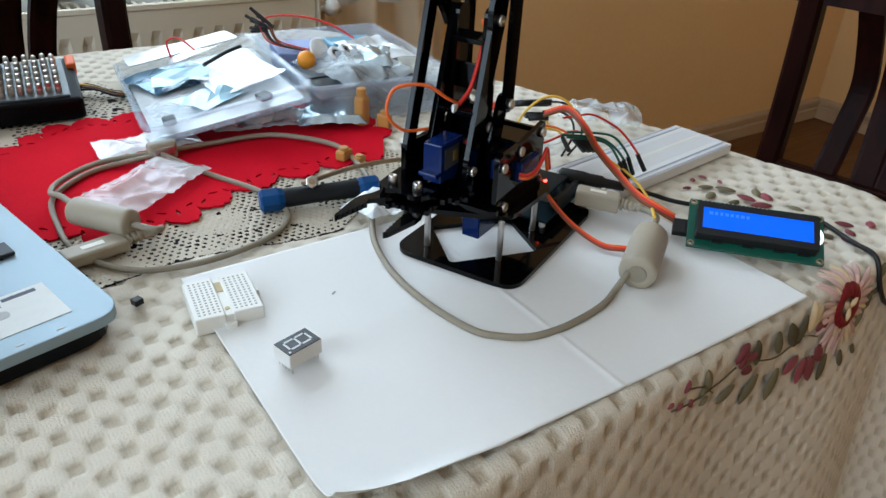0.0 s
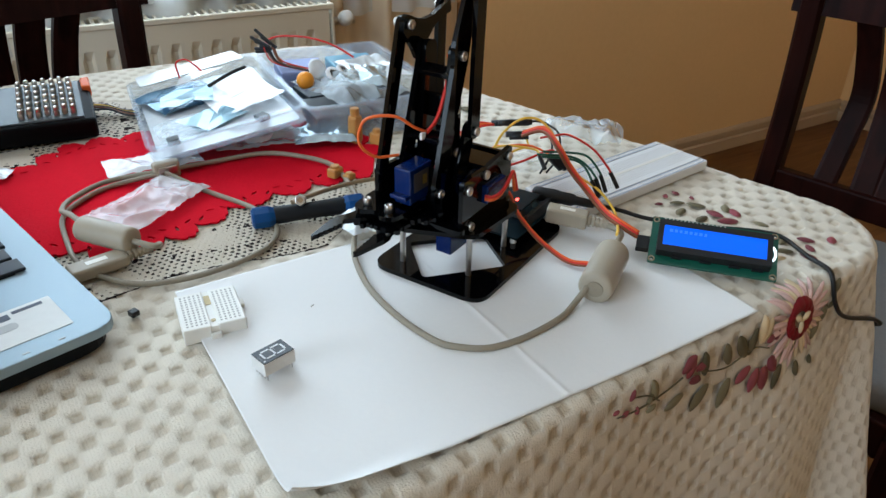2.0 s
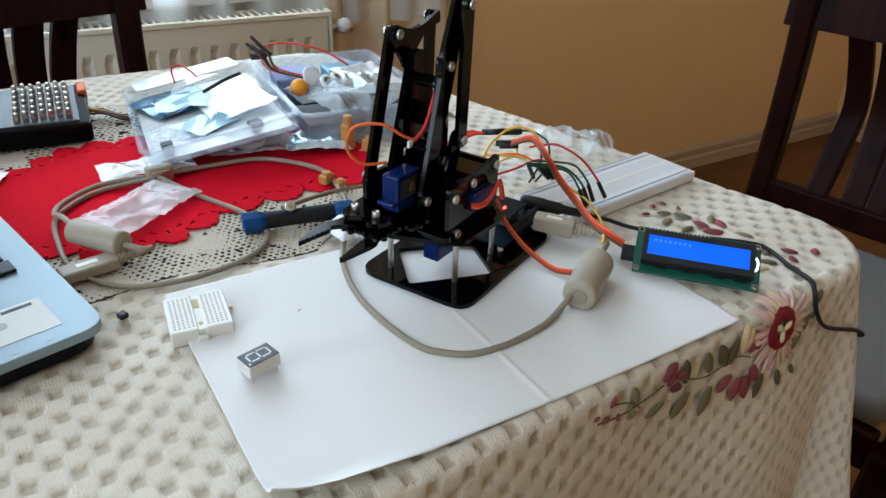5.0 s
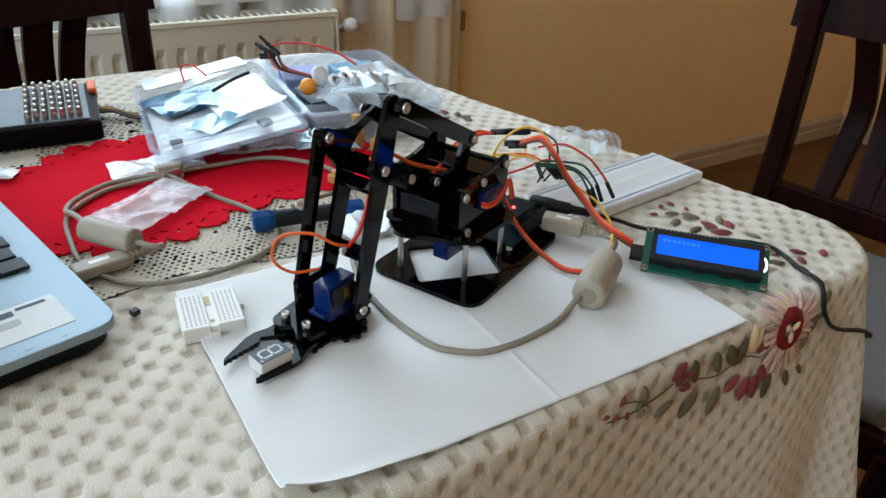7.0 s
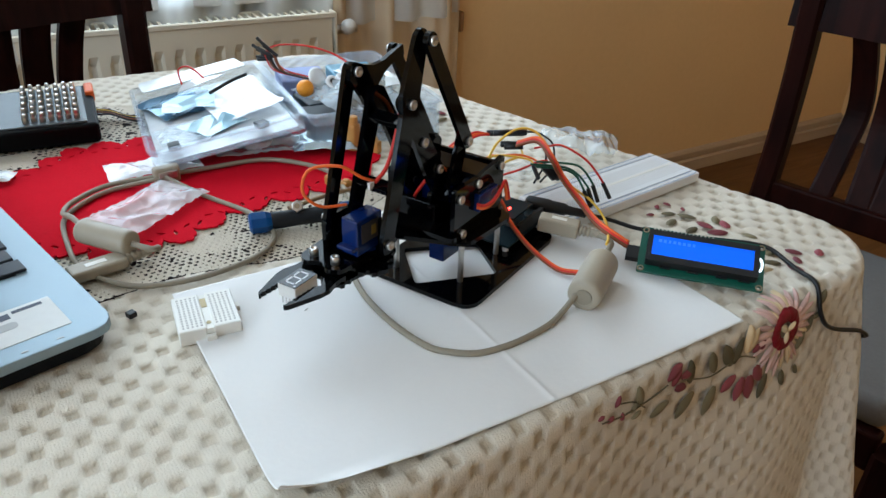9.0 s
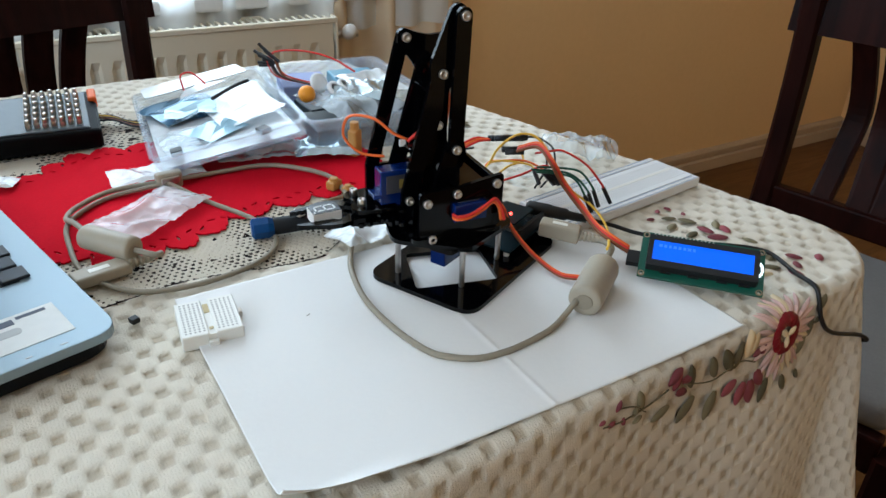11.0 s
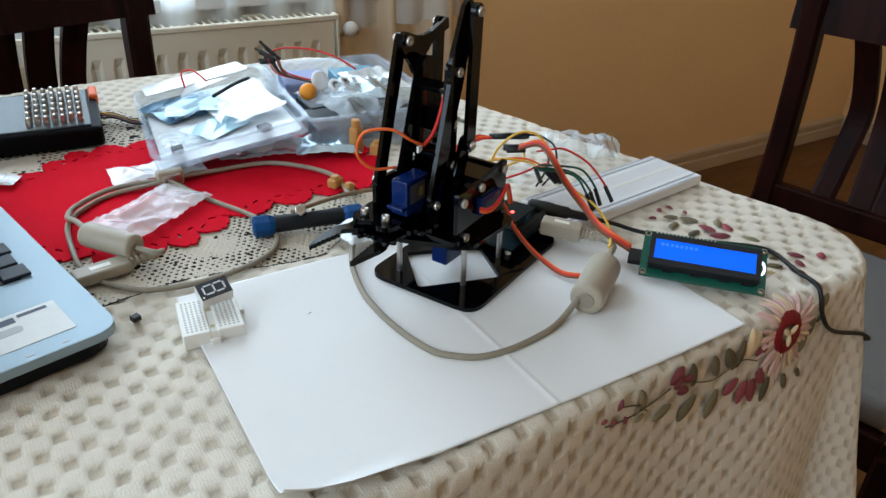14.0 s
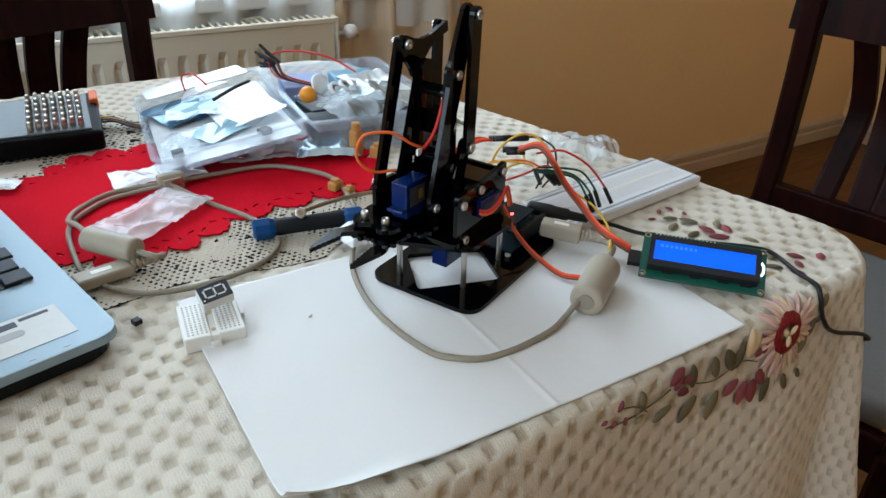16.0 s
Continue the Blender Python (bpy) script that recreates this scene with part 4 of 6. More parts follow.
bolt(UPPER, 0.598 * L1, 0.0086, 0.0), bolt(UPPER, 0.02, 0.0086, 0.003)
part("servo_lead", tube([(0.004, 0.004, 0.012), (0.02, 0.002, 0.010), (0.04, 0.000, 0.009), (0.062, 0.0, 0.010), (0.078, 0.0, 0.004)], 0.0012), "orange", UPPER)
# the rods that run alongside it
PUSH = link_bar("push_rod", (0, 0), (L1, 0), 0.0095, 0.0178, ARM)
bolt(PUSH, L1, 0.0178, 0)
LEVEL = link_bar("levelling_rod", (0, 0), (L1, 0), 0.0085, -0.0200, ARM)
bolt(LEVEL, L1, -0.0230, 0, -1)

# forearm: its origin is the elbow; it keeps its slope as the upper arm swings
FOREARM = sheet("forearm", [(CF - 0.0055, CZ + 0.002), (CF, CZ + 0.0065), (CF + 0.0055, CZ + 0.004), (0.008, 0.006), (0.0075, -0.004), (WF + 0.005, WZ + 0.004), (WF + 0.005, WZ - 0.006), (WF - 0.006, WZ - 0.006), (WF - 0.0055, WZ + 0.004), (-0.0065, -0.004)], 0.0118, ARM, r=0.003)
sheet("far_plate", [(-0.004, 0.005), (0.006, 0.006), (0.0075, -0.004), (WF + 0.005, WZ + 0.012), (WF + 0.005, WZ - 0.002), (WF - 0.005, WZ - 0.002), (WF - 0.0055, WZ + 0.012), (-0.0055, -0.004)], -0.0125, FOREARM, r=0.003)
part("cross_plate", box(0.009, 0.022, 0.003, (0.0152, -0.002, -0.046), 0.0003, turn=pose(0, 0, 0, 0, 16, 0)), "acrylic", FOREARM)
part("cross_plate", box(0.009, 0.022, 0.003, (0.004, -0.002, -0.010), 0.0003, turn=pose(0, 0, 0, 0, 16, 0)), "acrylic", FOREARM)
part("tie_tab", box(0.004, 0.0015, 0.004, (0.0205, -0.001, -0.0445)), "whiteplastic", FOREARM)
V, RV = (0.0123, 0.0159), (-0.027, 0.019)
tri = [(V[0] + 0.005, V[1] + 0.003), (V[0] + 0.001, V[1] + 0.0055)]
tri += [(V[0] * (1 - t) + RV[0] * t, (V[1] + 0.005) * (1 - t) + (RV[1] + 0.0045) * t - 0.006 * math.sin(math.pi * t)) for t in (0.2, 0.4, 0.6, 0.8)]
tri += [(RV[0] - 0.003, RV[1] + 0.004), (RV[0] - 0.004, RV[1] - 0.003)]
tri += [(RV[0] * (1 - t) + 0 * t, (RV[1] - 0.004) * (1 - t) - 0.004 * t + 0.005 * math.sin(math.pi * t)) for t in (0.25, 0.5, 0.75)]
tri += [(-0.003, -0.006), (0.004, -0.006), (0.0075, 0.0), (V[0] + 0.005, V[1] - 0.004)]
sheet("elbow_triangle", tri, -0.0165, FOREARM, r=0.001)
link_bar("wrist_rod", V, (0.034, -0.066), 0.0085, -0.0200, FOREARM)
bolt(FOREARM, V[0], -0.0160, V[1]), bolt(FOREARM, V[0], -0.0235, V[1], -1)
bolt(FOREARM, 0, 0.0118, 0), bolt(FOREARM, WF, 0.0118, WZ), bolt(FOREARM, 0.034, -0.0232, -0.066, -1)
bolt(FOREARM, CF, 0.0085, CZ, -1)
# gripper body below the wrist
servo(FOREARM, pose(0.0245, -0.0050, -0.0728, 0, 180, 0))
part("wrist_bracket", box(0.003, 0.026, 0.022, (0.016, -0.004, -0.0770), 0.0003), "acrylic", FOREARM)
part("wrist_bracket", box(0.024, 0.003, 0.022, (0.026, -0.0225, -0.0760), 0.0003), "acrylic", FOREARM)
gb = [(-0.004, -0.026), (0.012, -0.032), (0.030, -0.0335), (0.050, -0.031), (0.054, -0.024), (0.048, -0.016), (0.054, -0.008), (0.050, 0.0), (0.030, 0.002), (0.012, 0.003), (-0.004, 0.0)]
part("gripper_plate", plate(round_outline(gb, 0.003), 0.003, m=pose(0, 0, -0.0890)), "acrylic", FOREARM)
part("gripper_plate", plate(round_outline([(x * 0.94 + 0.001, y) for x, y in gb], 0.003), 0.0022, m=pose(0, 0, -0.0973)), "acrylic", FOREARM)
gear = []
for k in range(22):
    a, r = 2 * math.pi * k / 22, 0.0125 + (0.0019 if k % 2 else -0.0008)
    gear += [(0.024 + r * math.cos(a - 0.09), r * math.sin(a - 0.09)), (0.024 + r * math.cos(a + 0.09), r * math.sin(a + 0.09))]
part("drive_gear", plate(gear, 0.003, m=pose(0, 0, -0.0945)), "acrylic", FOREARM)
for x, y in ((0.046, -0.0235), (0.046, -0.0072), (0.0255, -0.0275), (0.026, -0.0108)):
    part("spacer", rod(0.0022, 0.0105, (x, y, -0.0910), seg=10), "acrylic_edge", FOREARM)
    bolt(FOREARM, x, y, -0.0858, up=True)
for x, y in ((-0.002, -0.006), (-0.001, -0.024)):
    bolt(FOREARM, x, y, -0.0858, up=True)
part("servo_lead", tube([(0.028, -0.013, -0.057), (0.042, -0.020, -0.055), (0.051, -0.024, -0.044), (0.048, -0.021, -0.031), (0.036, -0.010, -0.030), (0.026, -0.003, -0.038), (0.017, -0.001, -0.043)], 0.0009), "orange", FOREARM)
part("servo_lead", tube([(0.017, -0.001, -0.044), (0.010, 0.002, -0.036), (0.003, 0.003, -0.020), (-0.003, 0.002, -0.006)], 0.0012), "redw", FOREARM)


def jaw(name, s):
    """One finger with its gear: origin at its pivot, x ahead, s the side on which it lies."""
    pts = [(-0.008, 0.0), (-0.0065, 0.0055), (0.0, 0.0075), (0.008, 0.0075), (0.016, 0.0098), (0.022, 0.0092), (0.041, 0.0030), (0.0428, 0.0012)]
    pts += [(0.042 - 0.022 * k / 12, 0.0005 + (0.0009 if k % 2 else 0.0)) for k in range(13)]
    pts += [(0.016, 0.0035), (0.008, -0.002), (0.0, -0.0055), (-0.006, -0.0045)]
    pts = [(x, s * y) for x, y in pts]
    ob = part(name, plate(pts, 0.003), "acrylic", ARM)
    teeth = []
    for k in range(16):
        a, r = 2 * math.pi * k / 16, 0.0078 + (0.0014 if k % 2 else -0.0006)
        teeth += [(r * math.cos(a - 0.12), r * math.sin(a - 0.12)), (r * math.cos(a + 0.12), r * math.sin(a + 0.12))]
    part("gear", plate(teeth, 0.003, m=pose(0, 0, -0.0034)), "acrylic", ob)
    return ob


JAW_L, JAW_R = jaw("jaw", 1), jaw("jaw", -1)


# ---- the single-digit display that the arm carries ----
DISPLAY = thing("seven_segment_display", "single-digit seven-segment display with metal pins", "display", pose(-0.267, 0.103, 0.7605, 0, 0, 12))
part("body", box(0.019, 0.0126, 0.0080, (0, 0, 0), 0.0004, 1), "seg_body", DISPLAY)
face = part("face", box(0.0186, 0.0122, 0.0006, (0, 0, 0.0041), 0.0002, 1), "seg_face", DISPLAY, "dark display face")
for x, y, sx, sy in ((-0.0062, 0, 0.001, 0.0052), (0.0, 0, 0.001, 0.0052), (0.0062, 0, 0.001, 0.0052), (-0.0031, 0.0031, 0.0048, 0.001), (0.0031, 0.0031, 0.0048, 0.001), (-0.0031, -0.0031, 0.0048, 0.001), (0.0031, -0.0031, 0.0048, 0.001)):
    part("segment", box(sx, sy, 0.0003, (x, y, 0.0044)), "seg_bar", face)
part("decimal_point", rod(0.0006, 0.0003, (-0.0078, -0.0045, 0.0044)), "seg_bar", face)
for s in (-1, 1):
    for k in range(5):
        part("pin", box(0.0005, 0.0004, 0.0054, (s * 0.0076, (k - 2) * 0.00254, -0.0066)), "steel", DISPLAY)

# ---- how it all moves ----
# seconds, turn, upper arm's rise, jaw's opening
RUN = [(0, 202, 91.8, 8.5), (4.2, 202, 91.8, 8.5), (5.5, 202, 91.8, 8.5), (5.65, 202, 88, 8.5), (5.85, 202, 79, 8.5), (6.05, 202, 68, 8.5), (6.2, 202, 59.5, 8.5), (6.3, 202, 54, 8.5), (6.4, 202, 49.3, 8.5),
       (6.5, 202, 43.6, 8.5), (6.6, 202, 38.6, 8.5), (6.7, 202, 34, 8.5), (6.8, 202, 30.6, 8), (6.9, 202, 29.1, 6), (7.0, 202, 28.8, 4), (7.1, 202, 28.8, 2), (7.2, 202, 28.8, 0.5), (7.3, 202, 28.8, 0),
       (8.4, 202, 28.9, 0), (8.5, 202, 29.2, 0), (8.6, 202, 34.2, 0), (8.7, 202, 40.4, 0), (8.8, 202, 46.5, 0), (8.9, 202, 53, 0), (9.0, 202, 59.3, 0), (9.1, 202, 65, 0), (9.2, 202, 70.4, 0), (9.4, 202, 82, 0),
       (9.55, 202, 89, 0), (9.7, 202, 91.8, 0), (9.9, 202, 91.8, 0), (10.1, 197, 91.8, 0), (10.3, 187, 91.8, 0), (10.5, 177, 91.8, 0), (10.7, 171.5, 91.8, 0), (10.9, 170.6, 91.8, 0), (11.2, 170.6, 91.5, 0), (11.3, 170.6, 89.7, 0),
       (11.4, 170.6, 83.6, 0), (11.5, 170.2, 76.2, 0), (11.6, 170.2, 70, 0), (11.7, 170.2, 64, 0), (11.8, 170.2, 58, 0), (11.9, 170.2, 52, 0), (12.0, 170.2, 46.3, 0), (12.1, 170.2, 41.2, 0), (12.2, 170.2, 37.4, 0), (12.3, 170.2, 34.6, 2), (12.4, 170.2, 34, 7),
       (12.5, 170.2, 34, 8.5), (12.6, 170.2, 38.4, 8.5), (12.7, 170.2, 44.8, 8.5), (12.8, 170.2, 51.4, 8.5), (12.9, 170.2, 57.6, 8.5), (13.0, 170.2, 63.7, 8.5), (13.1, 170.2, 70, 8.5), (13.2, 170.2, 76.2, 8.5), (13.3, 170.2, 82, 8.5), (13.4, 170.8, 86.5, 8.5), (13.5, 174.5, 88.8, 8.5),
       (13.6, 183, 90, 8.5), (13.7, 192.5, 91, 8.5), (13.8, 199, 91.6, 8.5), (13.9, 201.6, 91.8, 8.5), (14.0, 202, 91.8, 8.5), (16.0, 202, 91.8, 8.5)]
REST_ON_PAPER = pose(-0.267, 0.103, 0.7605, 0, 0, 12)
REST_ON_BOARD = pose(-0.2731, 0.1738, 0.7722, 23.3, -4.7, 2) @ pose(0, 0, -0.0044)


def motions():
    rows = {k: [] for k in ("turret", "upper", "push", "level", "forearm", "left", "right", "display")}
    for t, yaw, rise, opening in RUN:
        turn, a = pose(0, 0, 0, 0, 0, yaw), radians(rise)
        ef, ez = FS + L1 * math.cos(a), ZS + L1 * math.sin(a)
        swing = pose(0, 0, 0, 0, -rise, 0)
        elbow = turn @ pose(ef, 0, ez)
        rows["turret"].append((t, turn))
        rows["upper"].append((t, turn @ pose(FS, 0, ZS) @ swing))
        rows["push"].append((t, turn @ pose(FS + CF, 0, ZS + CZ) @ swing))
        rows["level"].append((t, turn @ pose(FS - 0.027, 0, ZS + 0.019) @ swing))
        rows["forearm"].append((t, elbow))
        rows["left"].append((t, elbow @ pose(0.046, -0.0072, -0.0942, 0, 0, opening)))
        rows["right"].append((t, elbow @ pose(0.046, -0.0235, -0.0942, 0, 0, -opening)))
        held = pose(AX, AY, TABLE_Z) @ elbow @ pose(0.0685, GRIP_Y, -0.0915, 0, 0, 184)
        if t <= 7.1:
            rows["display"].append((t, REST_ON_PAPER))
        elif t <= 12.2:
            rows["display"].append((t, held))
        elif t < 12.4:
            rows["display"].append((t, held.lerp(REST_ON_BOARD, 0.6)))
        else:
            rows["display"].append((t, REST_ON_BOARD))
    for ob, key in ((TURRET, "turret"), (UPPER, "upper"), (PUSH, "push"), (LEVEL, "level"), (FOREARM, "forearm"), (JAW_L, "left"), (JAW_R, "right"), (DISPLAY, "display")):
        walk(ob, rows[key])


# ---- on the table ----
def paper():
    """An A4 sheet with a crease across its middle; its near left corner curls up and its right corner droops over the edge."""
    nu, nv = 300, 100
    u, v = np.meshgrid(np.linspace(0, 0.297, nu), np.linspace(0, 0.197, nv), indexing="ij")
    x, y = u - 0.297, v - 0.003
    d = np.abs(u - 0.1485)
    z = TABLE_Z + 0.0028 + 0.0005 * np.exp(-(d / 0.0016) ** 2) + 0.0012 * np.sin(u * 21 + 0.5) * np.exp(-v / 0.05) ** 2
    c = np.clip(0.030 - (u + v * 0.9), 0, None)
    z = z + 9.0 * c ** 2
    front = np.clip(0.020 - v, 0, None) * np.clip((u - 0.02) / 0.03, 0, 1)
    z = z - 2.0 * front ** 2 * np.clip((u - 0.2) / 0.1, 0, 1)
    y = y + 0.10 * c
    z = z + 44 * np.clip(0.012 - v, 0, None) ** 2 * np.clip((0.075 - u) / 0.05, 0, 1)
    ob = from_arrays("sheet_of_paper", np.stack([x.ravel(), y.ravel(), z.ravel()], 1), grid_faces(nu, nv), "paper")
    ob.matrix_world = pose(0, 0, 0, 0, 0, -2.2)
    so = ob.modifiers.new("thickness", "SOLIDIFY")
    so.thickness = 0.0002
    tagged(ob, "white sheet of paper with a crease and a curled corner", "paper")


paper()


def runner():
    top = thing("table_runner", "red felt table runner with cutwork scalloped edges", "table runner", pose(0, 0, TABLE_Z + 0.0012))
    rnd = random.Random(3)
    front = [(-0.60, 0.335), (-0.42, 0.325), (-0.345, 0.300), (-0.318, 0.277), (-0.285, 0.272), (-0.256, 0.277), (-0.215, 0.296), (-0.150, 0.300), (-0.098, 0.298)]
    back = [(-0.070, 0.330), (-0.075, 0.400), (-0.13, 0.46), (-0.19, 0.478), (-0.247, 0.486), (-0.300, 0.487), (-0.354, 0.452), (-0.45, 0.47), (-0.60, 0.48)]

    def scallop(pts):
        """Broad leaf-shaped lobes with small teeth along them."""
        res, run = [], 0.0
        path = smooth_path([(x, y, 0) for x, y in pts], 60)
        for k, q in enumerate(path):
            d = path[min(k + 3, len(path) - 1)] - path[max(k - 3, 0)]
            run += (q - path[max(k - 1, 0)]).length
            n = Vector((d.y, -d.x, 0)).normalized()
            lobe = abs(math.sin(math.pi * run / 0.031 + 0.5 * math.sin(run * 37)))
            tooth = abs(math.sin(math.pi * run / 0.0072))
            res.append((q + n * (0.013 * lobe ** 0.6 + 0.0032 * tooth ** 0.7 * (0.3 + 0.7 * lobe) - 0.009)).to_2d())
        return res

    outline = scallop(front) + scallop(back)
    holes = []
    for pts, way, x0, x1 in ((front, 1, -0.36, -0.11), (sorted(back), -1, -0.35, -0.10)):
        for k in range(27):
            x = x0 + (x1 - x0) * k / 26
            y = float(np.interp(x, [p[0] for p in pts], [p[1] for p in pts])) + way * (0.010 + 0.005 * (k % 2))
            lean = radians(35 * (k % 3 - 1)) + (0 if k % 2 else math.pi / 2)
            c, d = math.cos(lean), math.sin(lean)
            ring = [(0.0036 * math.cos(t) * rnd.uniform(0.8, 1.2), 0.0012 * math.sin(t)) for t in np.linspace(0, 2 * math.pi, 9)[:-1]]
            holes.append([(x + c * p - d * q, y + d * p + c * q) for p, q in ring])
    part("felt", plate(outline, 0.0014, holes), "red", top)


runner()


def mini_breadboard():
    """Two blocks of holes either side of a groove; long side along y."""
    top = thing("mini_breadboard", "small white solderless breadboard on the cloth", "breadboard", pose(-0.2797, 0.1668, TABLE_Z + 0.0004, 0, 0, -9))
    w, d, h = 0.0350, 0.0378, 0.0098
    b = bmesh.new()
    box(0.0155, d, h, (-0.00965, 0, h / 2), 0.0006, 1, bm=b)
    box(0.0155, d, h, (0.00965, 0, h / 2), 0.0006, 1, bm=b)
    box(0.0040, d - 0.0008, h - 0.0010, (0, 0, h / 2 - 0.0005), bm=b)
    part("body", b, "ivory", top)
    part("lug", box(0.0058, 0.003, 0.0048, (0.0, -d / 2 - 0.0013, 0.0030), 0.0005), "ivory", top)
    part("lug", box(0.003, 0.0058, 0.0048, (w / 2 + 0.0013, 0.006, 0.0030), 0.0005), "ivory", top)
    part("adhesive_strip", box(0.0034, 0.0095, 0.0004, (0, 0.009, h - 0.0008)), "tape", top)
    part("dimple", rod(0.0014, 0.0004, (0, -0.0125, h - 0.0008), seg=12), "tape", top)
    hole = None
    for s in (-1, 1):
        for i in range(5):
            for j in range(13):
                m = pose(s * (0.0042 + i * 0.00254), (j - 6) * 0.00254, h + 0.00004)
                if hole is None:
                    hole = part("contact_hole", box(0.0012, 0.0012, 0.0001), "hole", top, m=m)
                else:
                    again(hole, m)


mini_breadboard()


def long_breadboard():
    top = thing("breadboard", "long white solderless breadboard lying near the table's edge", "breadboard", pose(0.0655, 0.1765, TABLE_Z + 0.0008, 0, 0, 4.5))
    part("body", box(0.165, 0.0545, 0.0085, (0, 0, 0.00425), 0.0007, 1), "bbwhite", top)
    for y in (-0.0205, 0.0205):
        part("groove", box(0.163, 0.0008, 0.0002, (0, y, 0.00852)), "hole", top)
    part("centre_channel", box(0.163, 0.003, 0.0003, (0, 0, 0.00852)), "ivory", top)
    for y in (-0.0262, -0.0215, 0.0262, 0.0215):
        part("rail_line", box(0.155, 0.0005, 0.0002, (0, y, 0.0086)), "blue_line", top)
    b = bmesh.new()
    for i in range(63):
        for y in [s * (0.0038 + 0.00254 * k) for s in (-1, 1) for k in range(5)] + [s * q for s in (-1, 1) for q in (0.0228, 0.0252)]:
            x = (i - 31) * 0.00254
            vs = [b.verts.new((x + p, y + q, 0.00862)) for p, q in ((-0.0005, -0.0005), (0.0005, -0.0005), (0.0005, 0.0005), (-0.0005, 0.0005))]
            b.faces.new(vs)
    tagged(part("contact_grid", b, "hole", top), kind="stuff")


long_breadboard()


def lcd_module():
    """A character display tilted up at its back by the board beneath it."""
    X = Vector((0.0480, -0.0590, 0)).normalized()
    Y = Vector((0.0190, 0.0155, 0.0140)).normalized()
    Y = (Y - X * Y.dot(X)).normalized()
    Z = X.cross(Y)
    mid = (Vector((0.002, 0.084, 0.774)) + Vector((0.031, 0.011, 0.760))) / 2
    m = Matrix.Translation(mid) @ Matrix((X, Y, Z)).transposed().to_4x4()
    top = thing("lcd_module", "green circuit board display with a lit blue screen", "display", m)
    part("board", plate(round_outline([(-0.040, -0.018), (0.040, -0.018), (0.040, 0.018), (-0.040, 0.018)], 0.001), 0.0016,
                        [circle(x, y, 0.0013) for x in (-0.0375, 0.0375) for y in (-0.0155, 0.0155)], pose(0, 0, -0.0016)), "pcb", top)
    for x in (-0.0375, 0.0375):
        for y in (-0.0155, 0.0155):
            part("mounting_ring", plate(circle(x, y, 0.0022, 16), 0.0003, [circle(x, y, 0.0014, 12)], pose(0, 0, 0.0001)), "brass", top)
    fr = [(-0.0355, -0.0122), (0.0355, -0.0122), (0.0355, 0.0122), (-0.0355, 0.0122)]
    sc = [(-0.0322, -0.0074), (0.0322, -0.0074), (0.0322, 0.0080), (-0.0322, 0.0080)]
    part("bezel", plate(round_outline(fr, 0.0012), 0.0070, [sc[::-1]], pose(0, 0, 0.0002)), "lcd_frame", top)
    scr = part("screen", box(0.0644, 0.0154, 0.0008, (0, 0.0003, 0.0064)), "lcd", top, "lit blue screen")
    x = -0.0275
    for wd in (0.0022, 0.0018, 0.0015, 0.0020, 0.0018, 0.0018, 0.0021, 0.0016):
        part("character_bar", box(wd, 0.0022, 0.0001, (x, 0.0042, 0.00686)), "lcd_text", scr)
        x += 0.0031
    for x in (-0.022, -0.004, 0.014, 0.028):
        part("bezel_tab", box(0.007, 0.0015, 0.0018, (x, -0.0128, 0.0012)), "lcd_frame", top)
    part("backlight_end", tube([(0.0362, -0.005, 0.003), (0.0376, -0.003, 0.003), (0.0380, 0.0, 0.003), (0.0376, 0.003, 0.003), (0.0362, 0.005, 0.003)], 0.0008, 6, 4), "glow_white", top, "bright white backlight lamp")
    pin = None
    for k in range(16):
        mm = pose(-0.032 + k * 0.00254, 0.0158, 0.0012)
        pin = again(pin, mm) if pin else part("solder_pin", rod(0.0006, 0.0026, seg=8), "steel", top, m=mm)
    part("rear_board", box(0.042, 0.016, 0.0016, (-0.012, 0.008, -0.0105)), "pcb", top)
    part("rear_header", box(0.040, 0.0025, 0.0085, (-0.012, 0.0155, -0.0060)), "lcd_frame", top)
    part("connector", box(0.010, 0.0105, 0.0050, (-0.0435, -0.001, -0.0065), 0.0005), "lcd_frame", top, "black plug on the board's end")
    part("rear_post", box(0.004, 0.004, 0.013, (0.030, 0.014, -0.0085)), "lcd_frame", top)
    return top


lcd_module()


def controller():
    """Microcontroller board behind the arm, on its base plate."""
    m = pose(-0.0585, 0.170, TABLE_Z + 0.0052, 0, 0, 22.8 - 90)
    top = thing("microcontroller_board", "teal microcontroller board with power and usb sockets", "circuit board", m)
    part("board", box(0.0533, 0.0686, 0.0016, (0, 0, 0.006), 0.0003, 1), "pcb_blue", top)
    for x in (-0.024, 0.024):
        part("header", box(0.0026, 0.046, 0.0085, (x, 0.006, 0.0112)), "lcd_frame", top)
    part("usb_socket", box(0.012, 0.016, 0.0108, (0.010, -0.0, 0.0124), 0.0004), "steel", top, "silver usb socket")
    part("chip", box(0.009, 0.035, 0.004, (-0.008, 0.012, 0.0090), 0.0004), "lcd_frame", top)
    part("crystal", rod(0.003, 0.004, (0.014, 0.018, 0.0088), seg=12), "steel", top)
    for x, y in ((-0.022, -0.03), (0.022, -0.03), (0.0, 0.032), (-0.02, 0.03)):
        part("standoff", rod(0.0022, 0.0058, (x, y, 0.0026), seg=10), "whiteplastic", top)
    # capacitors and regulator
    for x, y in ((-0.014, -0.018), (-0.005, -0.018)):
        part("capacitor", rod(0.0032, 0.006, (x, y, 0.0098), seg=14, bevel=0.0005), "steel", top)
    return top


